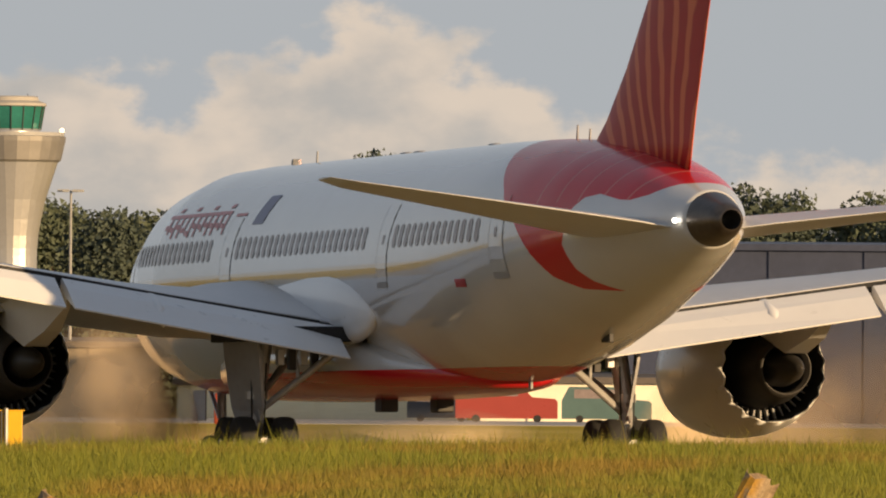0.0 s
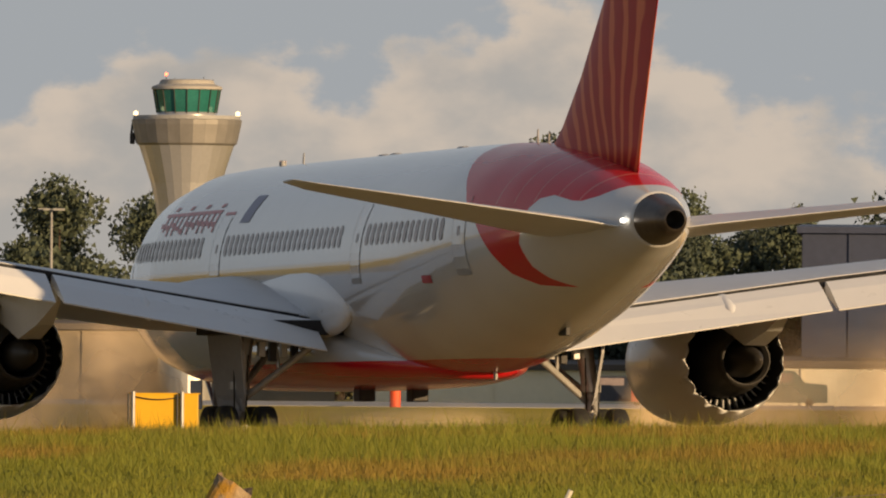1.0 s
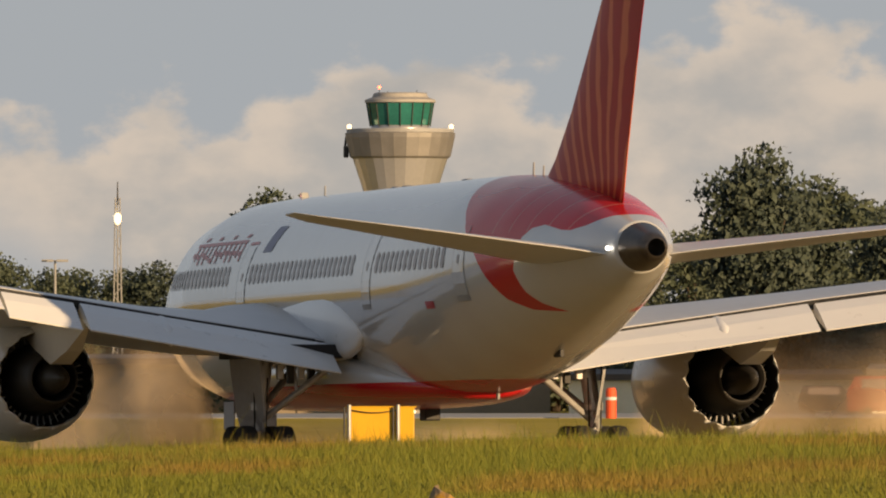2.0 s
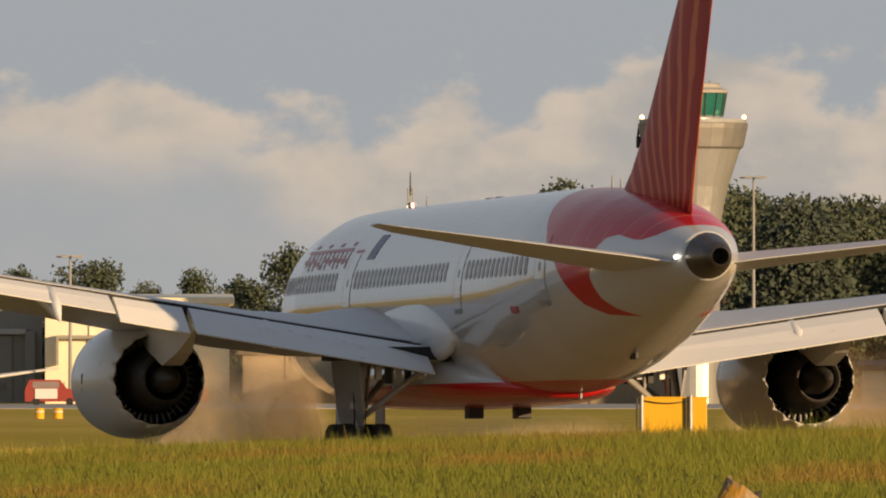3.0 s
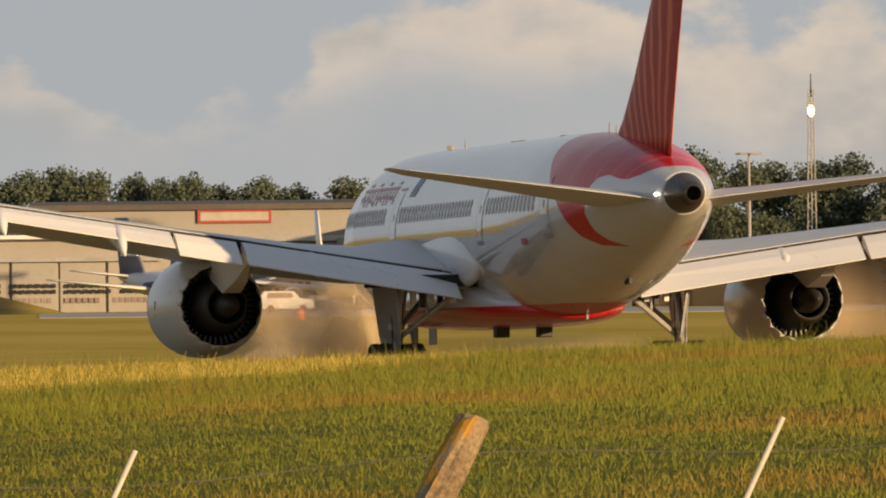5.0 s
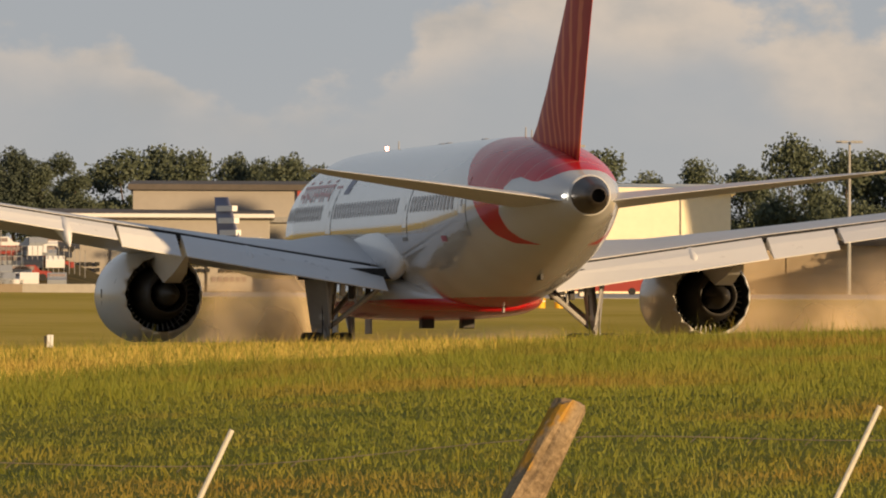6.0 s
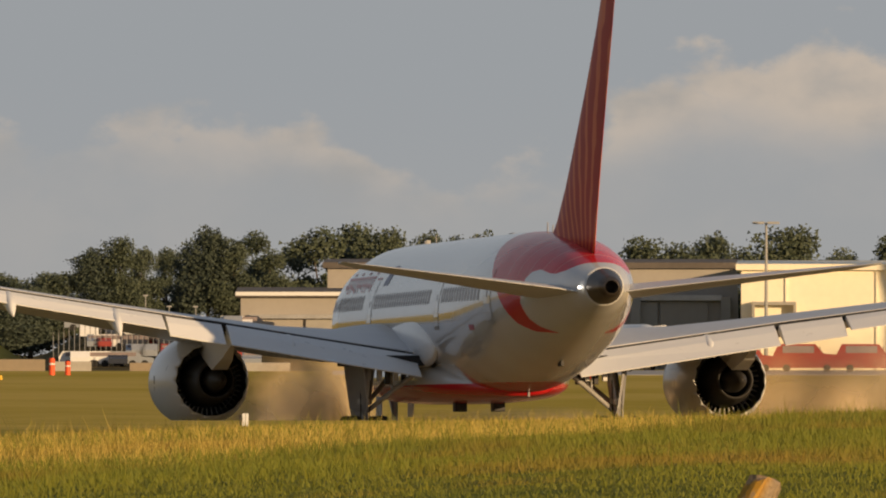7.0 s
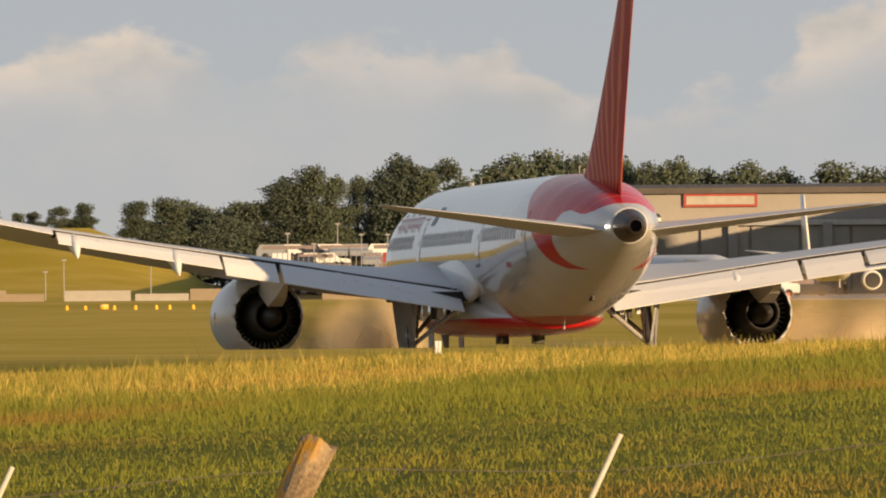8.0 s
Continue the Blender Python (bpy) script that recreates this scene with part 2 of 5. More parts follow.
def smooth(x, lo, hi):
    t = np.clip((np.asarray(x, float) - lo) / (hi - lo), 0, 1)
    return t * t * (3 - 2 * t)


# ---- ground ----
RUN_YAW = radians(14.98)
RUN0, RUN_Z, RUN_SLOPE = Vector((0.03, 376.5)), -1.627, -0.0102
CREST = 285.0


def runway_z(x, y):
    """Height of the airfield's own surface: falls along the runway, then rises to the apron."""
    s = -x * math.sin(RUN_YAW) + (y - RUN0.y) * math.cos(RUN_YAW)
    r = np.hypot(x, y)
    z = RUN_Z + RUN_SLOPE * np.clip(s, -2, 250)
    return z * (1 - smooth(r, 720, 1330)) + (-1.55) * smooth(r, 720, 1330)


def ground_z(x, y):
    x, y = np.asarray(x, float), np.asarray(y, float)
    r = np.hypot(x, y)
    az = np.clip(np.degrees(np.arctan2(-x, y)), -4, 9.5)
    front = smooth(y, -50, 60)
    top = -0.84 - 0.05 * az - 0.01 * az * az
    near = -1.6 + (top + 1.6) * np.clip(r / CREST, 0, 1) ** 1.1 * front
    far = runway_z(x, y)
    f = smooth(r, CREST, CREST + 32) * front
    z = near * (1 - f) + far * f
    hill = 7.6 * smooth(np.degrees(np.arctan2(-x, y)), 6.82, 7.12) * smooth(r, 1510, 1610) * smooth(y, 100, 600)
    bank = 4.6 * smooth(np.degrees(np.arctan2(-x, y)), 5.68, 5.85) * (1 - smooth(np.degrees(np.arctan2(-x, y)), 6.55, 6.8)) * smooth(r, 1395, 1500) * smooth(y, 100, 600)
    lumps = 0.03 * np.sin(x * 0.31 + 1.3) * np.sin(y * 0.173) * (r < CREST)
    return z + hill + bank + lumps


def grass_material():
    m = bpy.data.materials.new("grass_ground")
    m.use_nodes = True
    k = Nodes(m.node_tree)
    b = m.node_tree.nodes["Principled BSDF"]
    co = m.node_tree.nodes.new("ShaderNodeTexCoord").outputs["Object"]
    x, y, z = k.xyz(co)
    r = k.math("SQRT", k.math("ADD", k.math("MULTIPLY", x, x), k.math("MULTIPLY", y, y)))
    big, mid, small = k.noise(0.012, 4.0, co), k.noise(0.15, 5.0, co), k.noise(2.5, 5.0, co)
    green = k.mix(k.step(mid, 0.35, 0.65), (0.075, 0.10, 0.006), (0.14, 0.15, 0.010))
    green = k.mix(k.math("MULTIPLY", k.step(small, 0.4, 0.8), 0.5), green, (0.19, 0.13, 0.015))
    dry = k.mix(k.step(k.math("ADD", k.math("MULTIPLY", big, 0.6), k.math("MULTIPLY", mid, 0.4)), 0.38, 0.62), (0.42, 0.31, 0.03), (0.55, 0.39, 0.08))
    f = k.step(r, 280.0, 340.0)
    col = k.mix(f, green, dry)
    # brown scrub on the car park's bank
    az = k.math("MULTIPLY", k.math("ARCTAN2", k.math("MULTIPLY", x, -1.0), y), 180 / math.pi)
    scrub = k.math("MULTIPLY", k.math("MULTIPLY", k.step(az, 5.55, 5.75), k.step(az, 6.95, 6.7)), k.step(r, 1375.0, 1400.0))
    col = k.mix(scrub, col, k.mix(k.step(k.noise(0.3, 5.0, co), 0.35, 0.65), (0.05, 0.045, 0.015), (0.14, 0.10, 0.04)))
    k.link(col, b.inputs["Base Color"])
    b.inputs["Roughness"].default_value = 0.95
    b.inputs["Specular IOR Level"].default_value = 0.1
    n = m.node_tree.nodes.new("ShaderNodeBump")
    n.inputs["Strength"].default_value, n.inputs["Distance"].default_value = 0.5, 0.1
    k.link(small, n.inputs["Height"])
    k.link(n.outputs[0], b.inputs["Normal"])
    return m


def make_ground():
    radii = [0.0, 2, 6, 12, 20, 30, 40] + list(np.arange(50, 280, 7.0)) + list(np.arange(280, 330, 4.0)) + list(np.arange(330, 760, 12.0)) + list(np.arange(760, 1900, 20.0)) + [2000, 2300, 2800, 3600, 4800]
    angles = sorted(set([round(v, 3) for v in np.arange(-12, 12.01, 0.25)] + [round(v, 3) for v in np.arange(12, 348.1, 8.0)]))
    A, R = np.meshgrid(np.radians(angles), np.array(radii), indexing="xy")
    X, Y = -R * np.sin(A), R * np.cos(A)
    Z = ground_z(X, Y)
    n, w = len(radii), len(angles)
    verts = np.stack([X, Y, Z], -1).reshape(-1, 3)
    faces = [(i * w + j, i * w + (j + 1) % w, (i + 1) * w + (j + 1) % w, (i + 1) * w + j) for i in range(n - 1) for j in range(w)]
    g = raw("ground", verts, faces, grass_material(), smooth=True)
    bm = bmesh.new()
    bm.from_mesh(g.data)
    bmesh.ops.remove_doubles(bm, verts=bm.verts, dist=0.001)
    bmesh.ops.recalc_face_normals(bm, faces=bm.faces)
    bm.to_mesh(g.data)
    bm.free()
    tagged(g, "rough airfield grass, green before and dry beyond the runway", "grass", kind="structure")


def make_grass():
    """Tufts of blades over the bank that the camera looks across."""
    for name, dry, count, seed in (("grass_tufts", False, 190000, 1), ("dry_grass_tufts", True, 60000, 2)):
        rng = np.random.default_rng(seed)
        u = rng.random(count)
        az = rng.uniform(-2.4, 8.4, count)
        lo = np.where(dry, CREST - 18 - 58 * np.clip((az - 3.9) / 2.3, 0.0, 1), 85.0)
        hi = CREST + 8
        r = np.sqrt(lo ** 2 + u * (hi ** 2 - lo ** 2))
        keep = (rng.random(count) < np.clip((az - 3.6) / 0.8, 0.05, 0.9)) if dry else (rng.random(count) < np.where((az > 3.9) & (r > CREST - 14 - 54 * np.clip((az - 3.9) / 2.3, 0, 1)), 0.22, 1.0))
        az, r = az[keep], r[keep]
        x, y = -r * np.sin(np.radians(az)), r * np.cos(np.radians(az))
        z = ground_z(x, y)
        patch = np.sin(x * 0.21 + 2 * np.sin(y * 0.05)) * np.sin(y * 0.043 + 1.0)
        per = 5
        n = len(x)
        bx = np.repeat(x, per) + rng.normal(0, 0.10, n * per)
        by = np.repeat(y, per) + rng.normal(0, 0.10, n * per)
        bz = np.repeat(z, per) - 0.02
        h = rng.gamma(6, 0.022, n * per) * (1 + 0.35 * np.repeat(patch, per)) * np.where(rng.random(n * per) < 0.04, 2.0, 1.0) * (0.7 if dry else 1.0) * (0.34 + 0.66 * smooth(np.hypot(bx, by), 130, CREST - 10))
        wd = rng.uniform(0.004, 0.011, n * per)
        ang = rng.uniform(0, math.pi, n * per)
        lean = rng.normal(0, 0.35, n * per) * h
        lean2 = rng.normal(0, 0.35, n * per) * h
        cx, cy = np.cos(ang) * wd, np.sin(ang) * wd
        V = np.empty((n * per, 3, 3))
        V[:, 0] = np.stack([bx - cx, by - cy, bz], -1)
        V[:, 1] = np.stack([bx + cx, by + cy, bz], -1)
        V[:, 2] = np.stack([bx + lean, by + lean2, bz + h], -1)
        me = bpy.data.meshes.new(name)
        me.vertices.add(n * per * 3)
        me.vertices.foreach_set("co", V.reshape(-1))
        me.loops.add(n * per * 3)
        me.loops.foreach_set("vertex_index", np.arange(n * per * 3))
        me.polygons.add(n * per)
        me.polygons.foreach_set("loop_start", np.arange(0, n * per * 3, 3))
        me.update(calc_edges=True)
        me.materials.append(BLADE_DRY if dry else BLADE)
        tagged(new(name, me), "dry straw-coloured grass along the bank's edge" if dry else "long green and yellowing rough grass", "grass", kind="stuff")


def make_runway():
    d, w = Vector((-math.sin(RUN_YAW), math.cos(RUN_YAW))), Vector((math.cos(RUN_YAW), math.sin(RUN_YAW)))
    verts, faces, n = [], [], 0
    for s in np.arange(-60, 420, 10.0):
        for q in (-23, -12, 0, 12, 23):
            p = RUN0 + d * float(s) + w * q
            verts.append((p.x, p.y, float(runway_z(p.x, p.y)) + 0.03))
    rows = len(verts) // 5
    for i in range(rows - 1):
        for j in range(4):
            a = i * 5 + j
            faces.append((a, a + 1, a + 6, a + 5))
    ob = raw("runway", verts, faces, ASPHALT)
    ob.modifiers.new("thickness", "SOLIDIFY").thickness = 0.2
    tagged(ob, "worn tan-grey runway below the grass bank", "runway", kind="structure")
    verts, faces = [], []
    for i, r in enumerate((1240, 1280, 1320, 1360, 1400, 1440)):
        for j in range(30):
            p = spot(-4 + j * 9.6 / 29, r)
            verts.append((p.x, p.y, float(ground_z(p.x, p.y)) + 0.04))
    for i in range(5):
        for j in range(29):
            a = i * 30 + j
            faces.append((a, a + 30, a + 31, a + 1))
    ob = raw("apron", verts, faces, CONCRETE)
    ob.modifiers.new("thickness", "SOLIDIFY").thickness = 0.2
    tagged(ob, "pale concrete apron before the hangars", "apron", kind="structure")


make_ground()
make_runway()
make_grass()


# ---- airliner ----
# Local space: x to starboard, y forward, z up from the ground below the main gear.
STATIONS = [  # y, top, bottom, half width
    (26.0, 4.35, 4.25, 0.05), (25.75, 4.85, 3.75, 0.6), (25.0, 5.5, 3.2, 1.15), (23.8, 6.2, 2.75, 1.65), (22.0, 7.0, 2.35, 2.2), (19.6, 7.6, 2.1, 2.62),
    (16.8, 7.88, 1.98, 2.85), (14.0, 7.93, 1.96, 2.885), (8.0, 7.93, 1.96, 2.885), (0.0, 7.93, 1.96, 2.885), (-7.0, 7.93, 1.97, 2.885),
    (-10.0, 7.93, 2.12, 2.87), (-13.0, 7.90, 2.50, 2.78), (-16.0, 7.80, 3.02, 2.58), (-18.5, 7.62, 3.52, 2.25), (-20.5, 7.38, 3.92, 1.92), (-22.5, 7.05, 4.35, 1.52), (-24.0, 6.70, 4.70, 1.14), (-25.2, 6.34, 5.04, 0.67)]
ST = np.array(STATIONS)[::-1]


def hull(y):
    """Centre height, half height and half width of the fuselage at y."""
    top, bot, w = (float(np.interp(y, ST[:, 0], ST[:, i])) for i in (1, 2, 3))
    return (top + bot) / 2, (top - bot) / 2, w


def hull_x(y, z):
    c, h, w = hull(y)
    return w * math.sqrt(max(0.0, 1 - ((z - c) / h) ** 2))


def hull_ring(y, n=56, grow=0.0):
    c, h, w = hull(y)
    return [Vector(((w + grow) * math.sin(2 * math.pi * i / n), y, c + (h + grow) * math.cos(2 * math.pi * i / n))) for i in range(n)]


def livery():
    """White body paint; red crescent tail, red belly and a gold line, laid out in the aircraft's own space."""
    m = bpy.data.materials.new("airliner_livery")
    m.use_nodes = True
    k = Nodes(m.node_tree)
    b = m.node_tree.nodes["Principled BSDF"]
    co = m.node_tree.nodes.new("ShaderNodeTexCoord").outputs["Object"]
    x, y, z = k.xyz(co)
    white = k.mix(k.noise(0.6, 4.0, co), (0.55, 0.545, 0.535), (0.61, 0.605, 0.595))
    red = k.mix(k.noise(0.8, 4.0, co), (0.52, 0.008, 0.014), (0.60, 0.012, 0.02))

    def disc(cy, cz, ry, rz):
        a, c = k.math("DIVIDE", k.math("SUBTRACT", y, cy), ry), k.math("DIVIDE", k.math("SUBTRACT", z, cz), rz)
        return k.math("SUBTRACT", 1.0, k.math("SQRT", k.math("ADD", k.math("MULTIPLY", a, a), k.math("MULTIPLY", c, c))))

    def curve(v, lo, hi, out_lo, out_hi, pts):
        """A drawn line as a curve: pts are (v, result)."""
        f = k.math("DIVIDE", k.math("SUBTRACT", v, lo), hi - lo)
        g = k.ramp(f, [((a - lo) / (hi - lo), (c - out_lo) / (out_hi - out_lo)) for a, c in pts])
        return k.math("ADD", k.math("MULTIPLY", g, out_hi - out_lo), out_lo)

    # the red crescent: its forward edge, its hollow, and the edge of the red back
    front = curve(z, 4.0, 8.0, -22.0, -11.0, ((4.08, -20.6), (4.15, -19.2), (4.45, -18.3), (4.98, -17.6), (5.75, -16.7), (6.6, -15.1), (7.05, -14.1), (7.5, -13.1), (7.9, -12.3)))
    hollow = curve(z, 4.0, 8.0, -22.0, -11.0, ((4.08, -20.6), (4.32, -20.0), (4.61, -19.65), (5.2, -19.45), (5.75, -19.8), (6.05, -20.0), (6.3, -20.5)))
    back = curve(k.math("MULTIPLY", y, -1.0), 19.0, 26.0, 5.0, 7.0, ((19.4, 5.7), (20.0, 6.05), (20.5, 6.28), (21.2, 6.35), (22.3, 6.19), (22.8, 6.17), (23.5, 6.28), (24.2, 6.52), (25.0, 6.6)))
    ahead = k.step(k.math("SUBTRACT", front, y), 0.0, 0.02)
    inside = k.math("MAXIMUM", k.step(k.math("SUBTRACT", y, hollow), 0.0, 0.02), k.step(k.math("SUBTRACT", z, back), 0.0, 0.02))
    tail = k.math("MULTIPLY", k.math("MULTIPLY", ahead, inside), k.math("GREATER_THAN", z, 4.09))
    # thin pale arcs in the red
    dist = k.math("SUBTRACT", 1.0, disc(-24.6, 5.0, 1.0, 1.0))
    arcs = k.math("FRACT", k.math("DIVIDE", dist, 1.15))
    line = k.math("MULTIPLY", k.math("GREATER_THAN", arcs, 0.94), k.math("GREATER_THAN", z, 6.2))
    line = k.math("MULTIPLY", line, k.math("GREATER_THAN", k.math("MULTIPLY", y, -1.0), 17.6))
    red = k.mix(k.math("MULTIPLY", line, 0.35), red, (0.75, 0.45, 0.35))
    belly = k.math("LESS_THAN", z, 2.42)
    gold = k.math("MULTIPLY", k.step(k.math("ABSOLUTE", k.math("SUBTRACT", z, 4.83)), 0.22, 0.13), k.step(y, -12.0, -9.0))
    col = k.mix(k.math("MULTIPLY", gold, 0.75), white, (0.50, 0.34, 0.13))
    col = k.mix(tail, col, red)
    col = k.mix(belly, col, red)
    k.link(col, b.inputs["Base Color"])
    k.link(k.math("ADD", 0.20, k.math("MULTIPLY", k.noise(0.8, 3.0, co), 0.05)), b.inputs["Roughness"])
    k.link(k.math("SUBTRACT", 0.85, k.math("MULTIPLY", k.math("MAXIMUM", tail, belly), 0.65)), b.inputs["Coat Weight"])
    k.link(k.math("SUBTRACT", 0.5, k.math("MULTIPLY", tail, 0.25)), b.inputs["Specular IOR Level"])
    b.inputs["Coat Roughness"].default_value = 0.07
    b.inputs["Coat IOR"].default_value = 1.9
    return m


def fin_paint():
    """Red fin with paler rays that fan up from its root."""
    m = bpy.data.materials.new("fin_paint")
    m.use_nodes = True
    k = Nodes(m.node_tree)
    b = m.node_tree.nodes["Principled BSDF"]
    co = m.node_tree.nodes.new("ShaderNodeTexCoord").outputs["Object"]
    x, y, z = k.xyz(co)
    ang = k.math("ARCTAN2", k.math("ADD", y, 21.6), k.math("SUBTRACT", z, 4.2))
    wob = k.math("ADD", ang, k.math("MULTIPLY", k.noise(0.45, 2.0, co), 0.16))
    f = k.math("ABSOLUTE", k.math("SUBTRACT", k.math("FRACT", k.math("MULTIPLY", wob, 6.0)), 0.5))
    ray = k.step(f, 0.24, 0.12)
    col = k.mix(k.noise(0.7, 3.0, co), (0.33, 0.012, 0.012), (0.42, 0.018, 0.018))
    col = k.mix(k.math("MULTIPLY", ray, 0.8), col, (0.66, 0.17, 0.07))
    k.link(col, b.inputs["Base Color"])
    b.inputs["Roughness"].default_value = 0.5
    b.inputs["Specular IOR Level"].default_value = 0.3
    return m


def airfoil(n=12, thick=0.12, camber=0.015):
    """Upper then lower surface as (chord share from leading edge, height share)."""
    xs = [(1 - math.cos(math.pi * i / n)) / 2 for i in range(n + 1)]
    t = [5 * thick * (0.2969 * math.sqrt(v) - 0.126 * v - 0.3516 * v ** 2 + 0.2843 * v ** 3 - 0.1015 * v ** 4) for v in xs]
    cam_line = [camber * math.sin(math.pi * v) for v in xs]
    return [(v, c + h) for v, c, h in zip(xs, cam_line, t)] + [(v, c - h - 0.001) for v, c, h in list(zip(xs, cam_line, t))[-1:0:-1]]


def wing_ring(x, y_le, z_le, y_te, z_te, thick, camber=0.015):
    ch = y_le - y_te
    return [Vector((x, y_le - u * ch, z_le + (z_te - z_le) * u + v * ch)) for u, v in airfoil(12, thick, camber)]


# share of span: lateral place, leading edge y, box trailing edge y, its height, rise of the leading edge, thickness share
WING = [(2.3, 12.2, -1.6, 3.50, 0.50, 0.125), (3.6, 11.2, -1.8, 3.72, 0.26, 0.11), (4.8, 10.3, -2.1, 3.88, -0.06, 0.095), (7.4, 8.4, -2.6, 4.26, -0.35, 0.085), (10.6, 6.2, -3.4, 4.74, -0.45, 0.08),
        (15.0, 3.2, -5.1, 5.32, -0.42, 0.08), (20.0, -0.2, -7.0, 6.02, -0.36, 0.08), (25.0, -3.6, -9.2, 6.85, -0.2, 0.085), (27.5, -5.5, -10.3, 7.4, 0.0, 0.09), (29.2, -8.2, -11.4, 7.8, 0.0, 0.08), (30.0, -10.6, -12.2, 8.0, 0.0, 0.06)]


def wing_at(q, i):
    return float(np.interp(q, [w[0] for w in WING], [w[i] for w in WING]))


def flap_panel(side, q0, q1, drop0, drop1, back0, back1, gap=0.10, thick=0.16):
    """A drooped panel behind the wing box between two lateral places."""
    rings = []
    for q, dz, dy in ((q0, drop0, back0), (q1, drop1, back1)):
        y, z = wing_at(q, 2) - 0.02, wing_at(q, 3) - gap
        ys, zs = y - dy, z - dz
        n = Vector((0, -dz, dy)).normalized() * -thick * 0.5 if dz else Vector((0, 0, thick * 0.5))
        p = Vector((side * q, y, z)), Vector((side * q, ys, zs))
        ring = []
        for u, t in ((0.0, 0.5), (0.06, 1.0), (0.4, 0.9), (1.0, 0.12), (1.0, -0.12), (0.5, -0.7), (0.1, -1.1), (0.0, -0.5)):
            c = p[0].lerp(p[1], u)
            ring.append(c + Vector((0, -dz, dy)).normalized() * thick * t * Vector((0, 1, 1)).length / 1.414)
        rings.append(ring)
    return loft(bmesh.new(), rings)


def patch(bm, side, y0, y1, z0, z1, off=0.012, corner=0.0, slant=0.0, nz=6, ny=3):
    """A thin plate that follows the fuselage side, with rounded corners."""
    if corner:
        pts, n = [], 5
        for cy, cz, a0 in ((y1 - corner, z1 - corner, 0), (y0 + corner, z1 - corner, 90), (y0 + corner, z0 + corner, 180), (y1 - corner, z0 + corner, 270)):
            for i in range(n):
                a = radians(a0 + 90 * i / (n - 1))
                pts.append((cy + corner * math.cos(a), cz + corner * math.sin(a)))
        vs = [bm.verts.new((side * (hull_x(y, z) + off), y, z)) for y, z in pts]
        bm.faces.new(vs if side > 0 else vs[::-1])
        return bm
    g = [[bm.verts.new((side * (hull_x(y0 + (y1 - y0) * j / ny + slant * i / nz, z0 + (z1 - z0) * i / nz) + off), y0 + (y1 - y0) * j / ny + slant * i / nz, z0 + (z1 - z0) * i / nz)) for j in range(ny + 1)] for i in range(nz + 1)]
    for i in range(nz):
        for j in range(ny):
            q = (g[i][j], g[i][j + 1], g[i + 1][j + 1], g[i + 1][j])
            bm.faces.new(q if side > 0 else q[::-1])
    return bm


